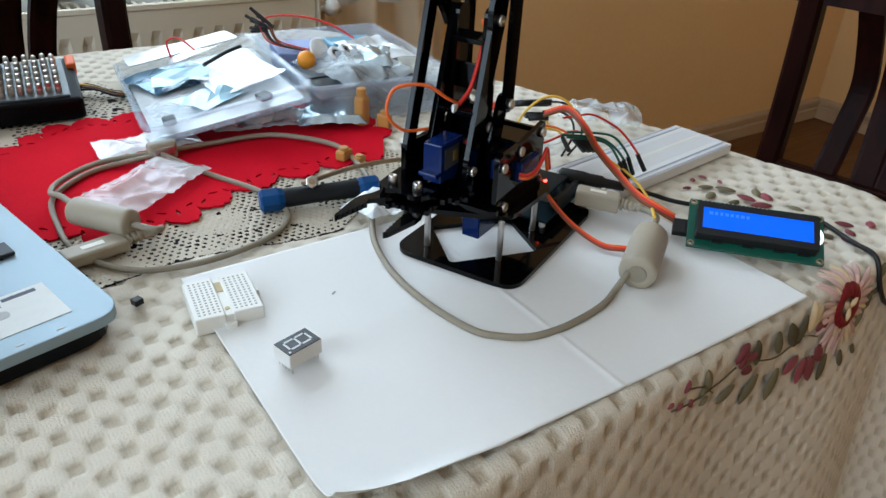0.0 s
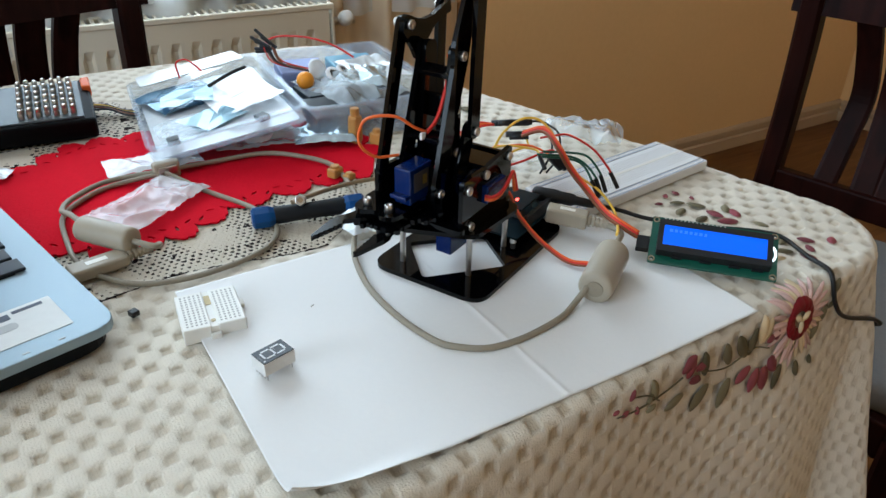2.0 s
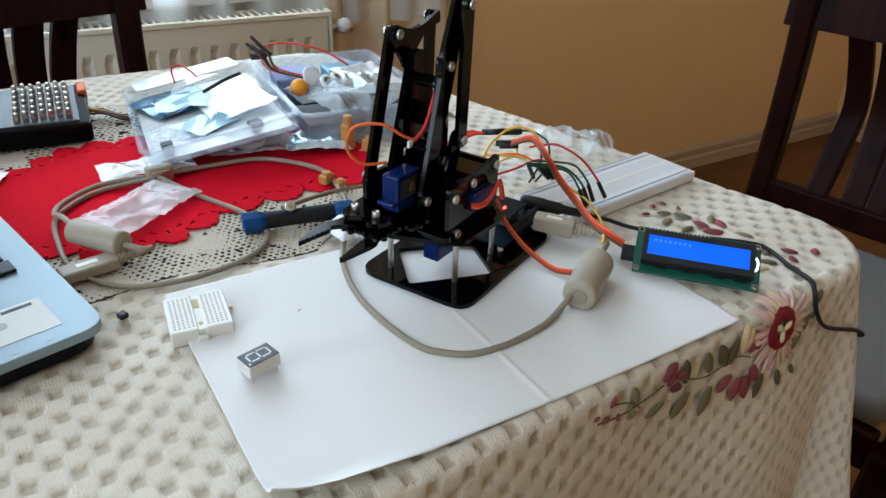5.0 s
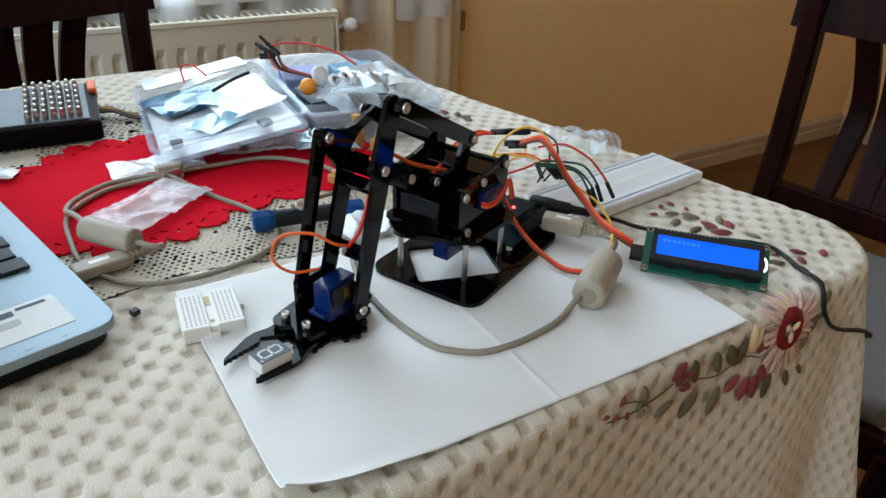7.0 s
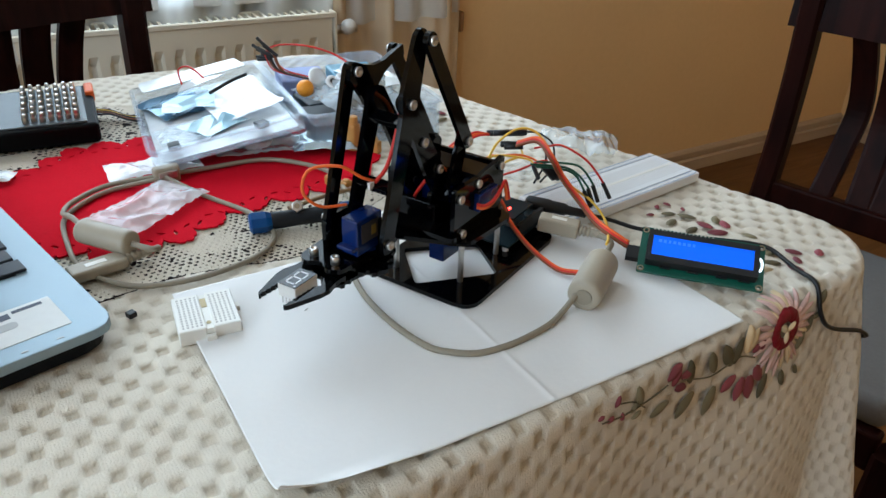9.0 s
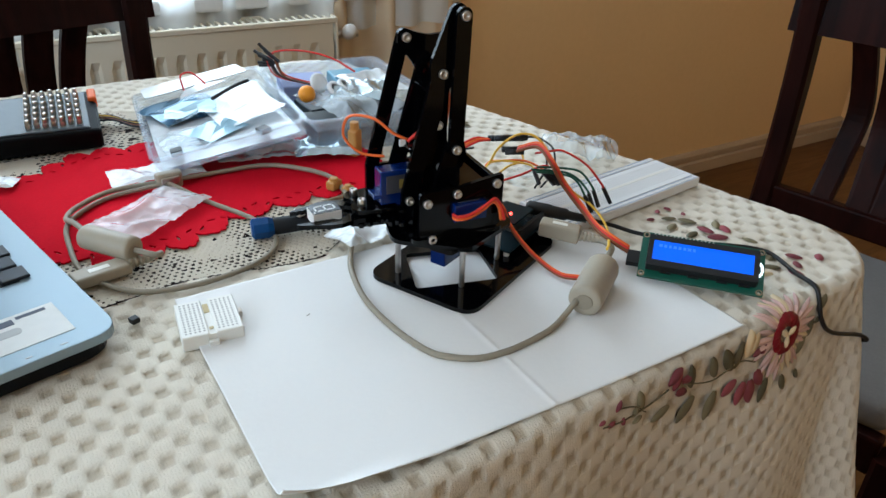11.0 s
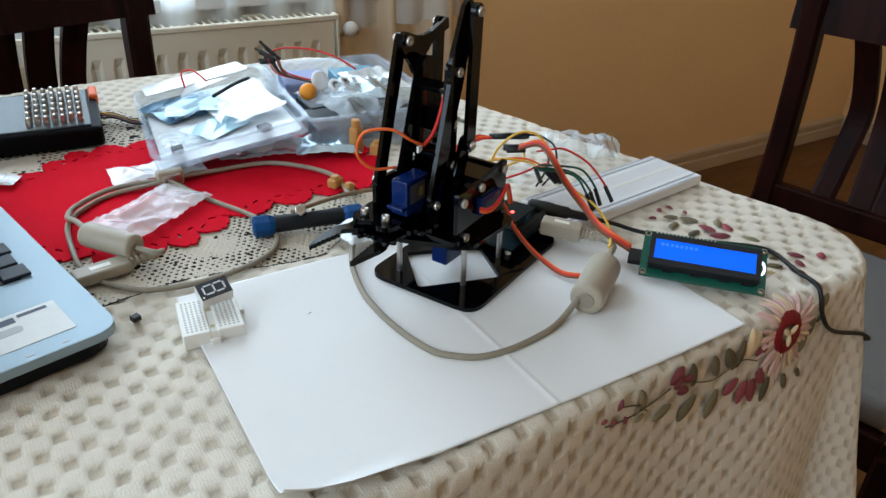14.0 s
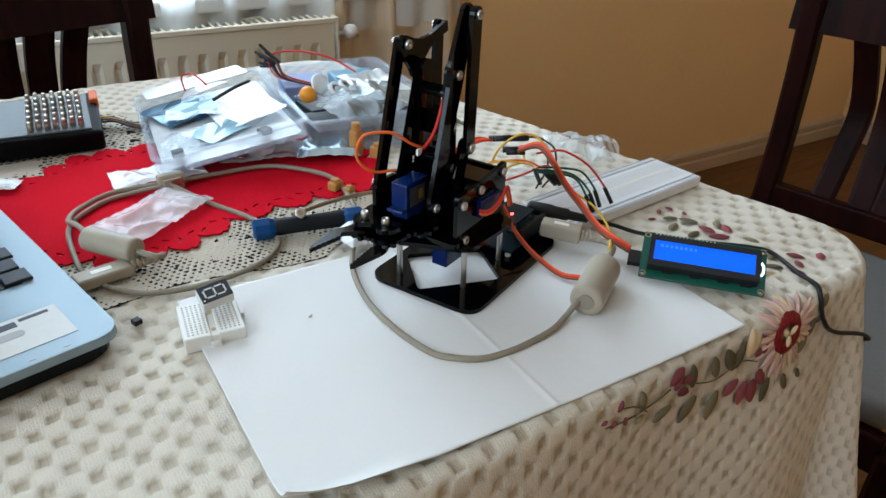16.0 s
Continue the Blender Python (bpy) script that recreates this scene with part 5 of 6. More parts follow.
controller()
indicator = link_mesh("indicator_lamp", box(0.0022, 0.0014, 0.0014, (0, 0, 0), 0.0003), "led_red")
indicator.matrix_world = pose(-0.0640, 0.1530, 0.7790)
tagged(indicator, "tiny glowing red indicator lamp on the circuit board", "lamp")
stalk = link_mesh("shield_board", box(0.030, 0.022, 0.0016, (0, 0, 0), 0.0003), "pcb_blue")
stalk.matrix_world = pose(-0.058, 0.160, 0.7748, 0, 0, 22.8)
tagged(stalk, "small teal circuit board with solder points", "circuit board")


def cable(name, pts, r, mat, label, category="cable", seg=10):
    ob = link_mesh(name, tube(pts, r, seg), mat)
    return tagged(ob, label, category)


Z0 = TABLE_Z
# grey usb cable from the controller round to the laptop
NEAR = [(-0.0775, 0.063, 0.765), (-0.0926, 0.0600, 0.7560), (-0.1090, 0.0545, 0.7545), (-0.1302, 0.0520, 0.7540), (-0.1460, 0.0520, 0.7540), (-0.1617, 0.0552, 0.7540), (-0.1740, 0.0640, 0.7540), (-0.1826, 0.0761, 0.7540), (-0.1880, 0.1055, 0.7540), (-0.1879, 0.1414, 0.7545),
        (-0.1800, 0.1750, 0.7550), (-0.1690, 0.1979, 0.7560), (-0.1530, 0.2230, 0.7560), (-0.139, 0.245, 0.7545), (-0.128, 0.283, 0.7545), (-0.1229, 0.3229, 0.7550), (-0.138, 0.352, 0.7560), (-0.1634, 0.3752, 0.7560), (-0.205, 0.380, 0.7560), (-0.2466, 0.3759, 0.7590), (-0.2884, 0.3830, 0.7570), (-0.3173, 0.3652, 0.7570), (-0.3280, 0.3420, 0.7600), (-0.325, 0.318, 0.766), (-0.3205, 0.2950, 0.7665)]
FAR = [(-0.2985, 0.2590, 0.7655), (-0.2880, 0.2500, 0.7630), (-0.2830, 0.2560, 0.7600), (-0.2880, 0.2600, 0.7570)]
LOOP = [(-0.2466, 0.3715, 0.7590), (-0.2280, 0.3320, 0.7545), (-0.2075, 0.2866, 0.7535), (-0.2033, 0.2522, 0.7530), (-0.2140, 0.2320, 0.7530), (-0.2321, 0.2210, 0.7530), (-0.2560, 0.2160, 0.7530), (-0.2798, 0.2165, 0.7530), (-0.3050, 0.2250, 0.7530), (-0.322, 0.244, 0.7535), (-0.3320, 0.270, 0.7540), (-0.3330, 0.300, 0.7545), (-0.3290, 0.3394, 0.7550), (-0.313, 0.362, 0.7550), (-0.288, 0.377, 0.7550), (-0.2466, 0.3715, 0.7590)]
usb = thing("usb_cable", "grey usb cable with ferrite cores lying in loops", "cable", pose(0, 0, 0))
part("lead", tube(NEAR, 0.0020, 10), "grey", usb)
part("lead", tube(LOOP, 0.0019, 10), "grey", usb)
part("lead", tube(FAR, 0.0021, 10), "grey", usb)


def ferrite(a, b, r, parent):
    a, b = Vector(a), Vector(b)
    d = b - a
    m = Matrix.Translation(a) @ d.to_track_quat("Z", "Y").to_matrix().to_4x4()
    h = d.length
    core = part("ferrite_core", lathe([(r * 0.55, -0.0005), (r * 0.86, 0.0), (r * 0.97, 0.0012), (r, 0.0035), (r, h - 0.0035), (r * 0.97, h - 0.0012), (r * 0.86, h), (r * 0.55, h + 0.0005)], 28, m), "beige", parent, "beige plastic ferrite core", smooth=True)
    part("end_ring", lathe([(r * 0.30, -0.0012), (r * 0.48, -0.0012), (r * 0.50, 0.0), (r * 0.3, 0.0002)], 20, m), "grey", core)
    return core


ferrite((-0.0790, 0.0580, 0.7625), (-0.0400, 0.0815, 0.7640), 0.0110, usb)
ferrite((-0.3225, 0.2960, 0.7655), (-0.2985, 0.2600, 0.7655), 0.0088, usb)


def usb_plug(a, b, wdt, ht, parent, tip=None):
    a, b = Vector(a), Vector(b)
    d = b - a
    x = d.normalized()
    z = Vector((0, 0, 1))
    z = (z - x * z.dot(x)).normalized()
    m = Matrix.Translation(a) @ Matrix((x, z.cross(x), z)).transposed().to_4x4()
    L = d.length
    body = part("plug", box(L * 0.68, wdt, ht, (L * 0.34, 0, 0), 0.0018, 3), "beige", parent, "beige moulded usb plug", m)
    st = bmesh.new()
    for k in range(5):
        rod(0.0042 - 0.0003 * k, L * 0.045, (L * (0.71 + k * 0.066), 0, 0), pose(0, 0, 0, 0, 90), 14, bevel=0.0006, bm=st)
    rod(0.0028, L * 0.34, (L * 0.84, 0, 0), pose(0, 0, 0, 0, 90), 12, bm=st)
    part("strain_relief", st, "beige", body)
    part("symbol", box(L * 0.25, wdt * 0.3, 0.0002, (L * 0.33, 0, ht / 2 + 0.0001)), "ivory", body)
    if tip:
        part("metal_tip", box(0.012, 0.012, 0.0045, (-0.006, 0, 0), 0.0003), "steel", body)
    return body


usb_plug((-0.3400, 0.2520, 0.7570), (-0.2880, 0.2600, 0.7570), 0.0150, 0.0078, usb, True)
usb_plug((-0.0435, 0.1436, 0.7680), (-0.0169, 0.1100, 0.7650), 0.0125, 0.0110, usb)
part("lead", tube([(-0.0180, 0.1110, 0.7650), (-0.0160, 0.1030, 0.7650), (-0.0190, 0.0950, 0.7655), (-0.0280, 0.0890, 0.7655), (-0.0400, 0.0815, 0.7645)], 0.0021, 10), "grey", usb)

# power plug and its black lead, which runs behind the display and over the edge
power = thing("power_lead", "black power lead with barrel plug running over the edge", "cable", pose(0, 0, 0))
part("barrel_plug", lathe([(0.0028, 0), (0.0050, 0.002), (0.0052, 0.018), (0.0046, 0.020), (0.0046, 0.030), (0.0034, 0.032), (0.0030, 0.046)], 18,
                          Matrix.Translation((-0.0360, 0.1690, 0.7712)) @ (Vector((0.0263, -0.0307, -0.003))).to_track_quat("Z", "Y").to_matrix().to_4x4()), "blackw", power, smooth=True)
over = [on_cloth(u, v, 0.0032).translation for u, v in ((0.0938, 0.0441), (0.0845, 0.0174), (0.0800, 0.000), (0.0807, -0.0193), (0.099, -0.0364), (0.1456, -0.0489), (0.170, -0.0520), (0.195, -0.050), (0.230, -0.040), (0.27, -0.03))]
part("lead", tube([(-0.0067, 0.1342, 0.7680), (0.0060, 0.1320, 0.7630), (0.0188, 0.1286, 0.7580), (0.0300, 0.1150, 0.7550), (0.0480, 0.0930, 0.7545), (0.0700, 0.0720, 0.7545), (0.0860, 0.0560, 0.7545)] + over, 0.0016, 10), "blackw", power)


def jumper(name, pts, mat, label, plug_end=True, r=0.0009):
    w = link_mesh(name, tube(pts, r, 7), mat)
    tagged(w, label, "wire")
    if plug_end:
        a, b = Vector(pts[-2]), Vector(pts[-1])
        d = (b - a).normalized()
        part("pin_housing", rod(0.0017, 0.014, b + d * 0.005, d.to_track_quat("Z", "Y").to_matrix().to_4x4(), 6), "blackw", w)
    return w


# jumper wires from the controller over to the boards
def housing(pts, label="black pin housing"):
    return tagged(link_mesh("pin_housing", tube(pts, 0.0029, 4, 1), "blackw"), "black plastic pin housing joining jumper wires", "connector")


jumper("jumper_wire", [(-0.0308, 0.2237, 0.7850), (-0.0273, 0.2172, 0.8000), (-0.0122, 0.2157, 0.8080), (-0.0005, 0.2089, 0.8080), (0.0050, 0.1984, 0.8000), (0.0027, 0.1825, 0.7880), (0.0029, 0.1648, 0.7780), (0.0094, 0.1454, 0.7700), (0.0027, 0.1226, 0.7650), (-0.0186, 0.0988, 0.7680), (-0.0340, 0.0860, 0.7735)], "yellow", "yellow jumper wire arching over to the ferrite core", False, 0.0010)
jumper("jumper_wire", [(0.0000, 0.2050, 0.7940), (0.0100, 0.1988, 0.7960), (0.0162, 0.1894, 0.7980), (0.0267, 0.1734, 0.7900), (0.0318, 0.1600, 0.7780), (0.0335, 0.1575, 0.7730)], "redw", "red jumper wire with black pin housing")
jumper("jumper_wire", [(-0.010, 0.190, 0.790), (0.0066, 0.1774, 0.7900), (0.0162, 0.1682, 0.7880), (0.0201, 0.1582, 0.7790), (0.0212, 0.1562, 0.7740)], "green", "dark green jumper wire with black pin housing")
jumper("jumper_wire", [(-0.014, 0.192, 0.788), (0.0047, 0.1749, 0.7880), (0.0116, 0.1654, 0.7840), (0.0134, 0.1556, 0.7776), (0.0140, 0.1538, 0.7740)], "green", "dark green jumper wire with black pin housing")
jumper("jumper_wire", [(-0.012, 0.188, 0.787), (0.0047, 0.1749, 0.7860), (0.0086, 0.1644, 0.7840), (0.0084, 0.1546, 0.7770), (0.0088, 0.1525, 0.7740)], "green", "dark green jumper wire with black pin housing")
jumper("jumper_wire", [(0.0230, 0.2462, 0.7900), (0.0300, 0.2400, 0.7905), (0.0340, 0.2330, 0.7890), (0.0340, 0.2200, 0.7850), (0.0250, 0.2080, 0.7720), (0.010, 0.205, 0.762)], "blackw", "black jumper wire lying among the others", False)
jumper("jumper_wire", [(0.0125, 0.2400, 0.7860), (0.0200, 0.2300, 0.7880), (0.0230, 0.2180, 0.7840), (0.0160, 0.2080, 0.7760), (0.004, 0.206, 0.762)], "blackw", "black jumper wire lying among the others", False)
jumper("jumper_wire", [(-0.0640, 0.2040, 0.7720), (-0.0560, 0.2200, 0.7820), (-0.0400, 0.2560, 0.7850), (-0.0218, 0.2581, 0.7850)], "blackw", "black jumper wire lying among the others", False)
jumper("jumper_wire", [(0.0130, 0.2400, 0.7850), (0.0080, 0.2280, 0.7800), (-0.0030, 0.2170, 0.7830), (-0.0150, 0.2200, 0.7800), (-0.0280, 0.2260, 0.7680)], "yellow", "yellow jumper wire looping to the circuit board", False)
jumper("jumper_wire", [(-0.0400, 0.2250, 0.7680), (-0.0246, 0.2339, 0.7800), (-0.0170, 0.2252, 0.7840), (-0.0026, 0.2140, 0.7850), (0.0043, 0.2006, 0.7820), (0.0055, 0.1975, 0.7800)], "orange", "orange jumper wire with black pin housing")
jumper("jumper_wire", [(-0.0460, 0.2160, 0.7700), (-0.0330, 0.2240, 0.7830), (-0.0230, 0.2200, 0.7870), (-0.0080, 0.2120, 0.7850), (-0.0010, 0.2060, 0.7830), (-0.0035, 0.1990, 0.7800)], "yellow", "yellow jumper wire with black pin housing")
jumper("jumper_wire", [(-0.0500, 0.2050, 0.7700), (-0.0340, 0.2060, 0.7760), (-0.0150, 0.2020, 0.7800), (0.0000, 0.1980, 0.7850), (0.0060, 0.1940, 0.7860)], "redw", "red jumper wire lying among the others", False)
for k, c in enumerate(("redw", "orange", "redw")):
    jumper("jumper_wire", [(-0.0700, 0.2150 + 0.004 * k, 0.7740), (-0.0460, 0.2560 + 0.003 * k, 0.7800), (-0.0203, 0.2585 + 0.002 * k, 0.7890 + 0.001 * k), (-0.0063, 0.2554 + 0.001 * k, 0.7900)], c, ("red", "orange", "red")[k] + " jumper wire beside the others", False, 0.0010)
for k in range(3):
    housing([(-0.0063 + 0.001 * k, 0.2590 - 0.003 * k, 0.7900 + 0.0008 * k), (0.0080, 0.2512 - 0.002 * k, 0.7903 + 0.0008 * k)])
    housing([(0.0090, 0.2520 - 0.002 * k, 0.7895 + 0.001 * k), (0.0220, 0.2450 - 0.002 * k, 0.7895 + 0.001 * k)])
housing([(-0.0034, 0.2430, 0.7850), (0.0105, 0.2350, 0.7850)]), housing([(-0.002, 0.2400, 0.7835), (0.0115, 0.2320, 0.7840)])
for k in range(3):
    housing([(-0.002 + 0.003 * k, 0.1900 - 0.002 * k, 0.7840), (0.0052 + 0.003 * k, 0.1835 - 0.002 * k, 0.7745)])


# servo ribbons: three strands side by side
def ribbon(pts, label, mats=("brown", "redw", "orange"), r=0.0008, across=(0.6, 0.6, 0.4)):
    top = thing("servo_lead", label, "cable", pose(0, 0, 0))
    o = Vector(across).normalized() * r * 1.9
    for k, c in enumerate(mats):
        part("strand", tube([Vector(p) + o * (k - 1) for p in pts], r, 7), c, top)
    return top


ribbon([(-0.0100, 0.2150, 0.7960), (-0.0004, 0.2013, 0.8020), (-0.0060, 0.1774, 0.7970), (-0.0050, 0.1637, 0.7850), (-0.0045, 0.1433, 0.7740), (-0.0100, 0.1204, 0.7690), (-0.0123, 0.1016, 0.7680), (-0.0086, 0.0889, 0.7645)], "orange, red and brown servo lead over the plugs", r=0.0013, across=(0.7, 0.5, 0.3))
ribbon([(-0.0800, 0.1580, 0.7960), (-0.0716, 0.1525, 0.7850), (-0.0722, 0.1430, 0.7760), (-0.0694, 0.1264, 0.7650), (-0.0649, 0.1125, 0.7580), (-0.0623, 0.0979, 0.7560), (-0.0561, 0.0880, 0.7570), (-0.0500, 0.0810, 0.7570)], "orange servo lead reaching the paper", r=0.0008)


# ---- laptop ----
def laptop():
    m = pose(-0.3255, 0.1700, TABLE_Z - 0.0052, 0, 0, 11.5)
    top = thing("laptop", "open silver laptop with dark underside and black keys", "laptop", m)
    W, D = 0.38, 0.255
    out = round_outline([(-W, 0.004), (-0.004, 0.004), (-0.004, D), (-W, D)], 0.018, 6)
    part("underside", plate(out, 0.0090, m=pose(0, 0, 0.0072)), "laptop_dark", top, "dark plastic underside")
    small = round_outline([(-W + 0.002, 0.002), (-0.001, 0.001), (-0.001, D - 0.002), (-W + 0.002, D - 0.002)], 0.013, 6)
    deck = part("deck", plate(small, 0.0060, m=pose(0, 0, 0.0161)), "laptop", top, "silver keyboard deck")
    bmod = deck.modifiers.new("edge", "BEVEL")
    bmod.width, bmod.segments, bmod.limit_method = 0.0016, 2, "ANGLE"
    part("key_well", box(W - 0.05, 0.105, 0.0004, (-W / 2, 0.1405, 0.0223), 0.0001, 1), "laptop_dark", top)
    key = None
    for r in range(6):
        for c in range(17):
            mm = pose(-0.0265 - c * 0.0188 - 0.002 * (r % 2), 0.096 + r * 0.0178, 0.0226)
            key = again(key, mm) if key else part("key", box(0.0160, 0.0150, 0.0022, (0, 0, 0.0011), 0.0006, 2), "key", top, m=mm)
    st = part("sticker", box(0.064, 0.036, 0.0003, (-0.052, 0.034, 0.0223), 0.0001, 1), "label", top, "pale printed sticker")
    part("logo_block", box(0.012, 0.006, 0.0002, (-0.049, 0.045, 0.0225)), "ink", st)
    part("print_bar", box(0.016, 0.0030, 0.0002, (-0.033, 0.0475, 0.0225)), "ink", st)
    part("print_bar", plate(round_outline([(-0.066, 0.031), (-0.042, 0.031), (-0.042, 0.038), (-0.066, 0.038)], 0.003), 0.0002, m=pose(0, 0, 0.0224)), "ink_grey", st)
    for x in (-0.03, -0.048, -0.075, -0.09):
        part("status_lamp", box(0.0035, 0.0012, 0.0003, (x, 0.006, 0.0222)), "ink_grey", top)
    for x in (-0.03, -W + 0.03):
        for y in (0.03, D - 0.03):
            part("foot", rod(0.006, 0.0015, (x, y, 0.0066), seg=14), "rubber", top)
    part("touchpad", box(0.09, 0.055, 0.0003, (-0.19, 0.055, 0.0222), 0.0001, 1), "laptop", top)
    tilt = pose(0, D - 0.006, 0.018, -18)
    lid = part("screen_lid", plate(round_outline([(-W + 0.004, 0.0), (-0.004, 0.0), (-0.004, 0.24), (-W + 0.004, 0.24)], 0.01), 0.006, m=tilt @ UPY), "laptop_dark", top, "dark screen lid standing open")
    return top


laptop()

chip = link_mesh("small_component", box(0.0050, 0.0050, 0.0035, (0, 0, 0.0018), 0.0004), "lcd_frame")
chip.matrix_world = pose(-0.3160, 0.1960, TABLE_Z + 0.0008, 0, 0, 20)
tagged(chip, "tiny black component on the tablecloth", "component")
crumb = link_mesh("pencil_mark", box(0.0030, 0.0009, 0.0003, (0, 0, 0), 0.0001, 1), "hole")
crumb.matrix_world = pose(-0.2250, 0.1460, TABLE_Z + 0.0032, 0, 0, 30)
tagged(crumb, "tiny dark shaving on the paper", "debris")


# ---- the far part of the table: boxes, bags and tools ----
def tray(name, label, w, d, h, wall, m, mat="boxclear"):
    """An open plastic box with a rim, its floor at z = 0."""
    top = thing(name, label, "plastic box", m)
    part("floor_panel", box(w - 2 * wall, d - 2 * wall, 0.0015, (0, 0, 0.0008)), mat, top)
    b = bmesh.new()
    outer, inner = round_outline([(-w / 2, -d / 2), (w / 2, -d / 2), (w / 2, d / 2), (-w / 2, d / 2)], 0.010, 5), round_outline([(-w / 2 + wall, -d / 2 + wall), (w / 2 - wall, -d / 2 + wall), (w / 2 - wall, d / 2 - wall), (-w / 2 + wall, d / 2 - wall)], 0.008, 5)
    part("wall_ring", plate(outer, h, [inner[::-1]]), mat, top)
    lip = [p * 1.03 for p in outer]
    part("rim", plate(lip, 0.002, [inner[::-1]], pose(0, 0, h)), mat, top)
    return top


LID = pose(-0.1715, 0.4760, 0.7675, -2.7, -8.6, -8.5)
tray("box_lid", "clear plastic box lid holding bags of parts", 0.131, 0.214, 0.013, 0.0022, LID)
BASE = pose(-0.0340, 0.4690, TABLE_Z + 0.0012, 0, 0, -8.5)
tray("parts_box", "clear plastic box filled with electronic parts", 0.135, 0.195, 0.032, 0.0022, BASE)


def lying(ob, label, category):
    return tagged(ob, label, category)


def at_lid(x, y, z=0.002, rz=0):
    return LID @ pose(x, y, z, 0, 0, rz)


def at_box(x, y, z=0.003, rz=0, rx=0, ry=0):
    return BASE @ pose(x, y, z, rx, ry, rz)


def folded(name, sx, sy, h, mat, m, seed, label, n=4):
    """A flat bag of stiff film with straight sides and a few straight folds."""
    rnd = random.Random(seed)
    u, v = np.meshgrid(np.linspace(-0.5, 0.5, n), np.linspace(-0.5, 0.5, n), indexing="ij")
    z = np.array([[rnd.random() ** 1.5 for _ in range(n)] for _ in range(n)]) * h + 0.0005
    skew = rnd.uniform(-0.15, 0.15)
    inner = (np.abs(u) < 0.49) & (np.abs(v) < 0.49)
    x = (u + skew * v) * sx + inner * np.array([[rnd.uniform(-0.08, 0.08) for _ in range(n)] for _ in range(n)]) * sx
    ob = from_arrays(name, np.stack([x.ravel(), (v * sy).ravel(), z.ravel()], 1), grid_faces(n, n), mat, None, False)
    ob.matrix_world = m
    return lying(ob, label, "bag")


liner = link_mesh("lid_liner", plate(round_outline([(-0.060, -0.101), (0.060, -0.101), (0.060, 0.101), (-0.060, 0.101)], 0.006), 0.0006), "lid_white")
liner.matrix_world = at_lid(0, 0, 0.0018)
tagged(liner, "thin milky plastic liner in the lid", "liner")
folded("antistatic_bag", 0.072, 0.078, 0.007, "lid_blue", at_lid(-0.020, 0.046, 0.003, 14), 11, "shiny blue antistatic bag in the lid", 5)
folded("antistatic_bag", 0.050, 0.040, 0.006, "lid_cyan", at_lid(-0.018, 0.020, 0.009, -18), 12, "pale blue folded antistatic bag in the lid")
folded("plastic_bag", 0.062, 0.110, 0.006, "lid_white", at_lid(0.024, 0.008, 0.005, 10), 13, "white plastic bag lying flat in the lid", 5)
folded("plastic_bag", 0.052, 0.040, 0.005, "lid_white", at_lid(0.030, -0.040, 0.011, 24), 17, "white folded plastic bag in the lid")
folded("antistatic_bag", 0.046, 0.040, 0.006, "lid_cyan", at_lid(-0.006, -0.046, 0.004, 28), 14, "pale blue folded antistatic bag in the lid")
folded("plastic_bag", 0.040, 0.060, 0.004, "bag", at_lid(-0.036, -0.046, 0.003, 8), 15, "clear plastic bag lying in the lid")
card = link_mesh("white_card", plate([(-0.024, 0), (0.026, -0.002), (0.004, 0.030), (-0.012, 0.026)], 0.001), "lid_white")
card.matrix_world = at_lid(0.000, 0.050, 0.018, 10) @ pose(0, 0, 0, -4, -6, 0)
tagged(card, "folded white card on the bags", "card")
flap = link_mesh("paper_slip", plate(round_outline([(-0.055, 0), (0.055, 0.004), (0.050, 0.034), (-0.055, 0.030)], 0.004), 0.001), "lid_white")
flap.matrix_world = at_lid(0.000, 0.086, 0.014, 4) @ pose(0, 0, 0, 6, 0, 0)
tagged(flap, "white paper slip at the lid's far side", "paper")
stick = link_mesh("black_stylus", tube([(-0.020, -0.016, 0), (0.004, 0.004, 0.001), (0.022, 0.018, 0)], 0.0018, 8), "blackw")
stick.matrix_world = at_lid(0.024, 0.030, 0.0175)
tagged(stick, "thin black stylus lying on a bag", "tool")
for x, y, r in ((-0.045, -0.085, 0), (0.03, -0.088, 15)):
    lug = link_mesh("dark_module", box(0.010, 0.012, 0.005, (0, 0, 0.0025), 0.0008), "lcd_frame")
    lug.matrix_world = at_lid(x, y, 0.006, r)
    tagged(lug, "small dark electronic module in the lid", "component")
wire = link_mesh("red_black_wire", tube([(-0.006, 0, 0), (-0.005, 0.004, 0.014), (0.004, 0.004, 0.016), (0.010, -0.002, 0.012), (0.016, -0.010, 0.004)], 0.0009, 6), "redw")
wire.matrix_world = at_lid(-0.010, 0.074, 0.016)
tagged(wire, "short dark red wire sticking up from the lid", "wire")

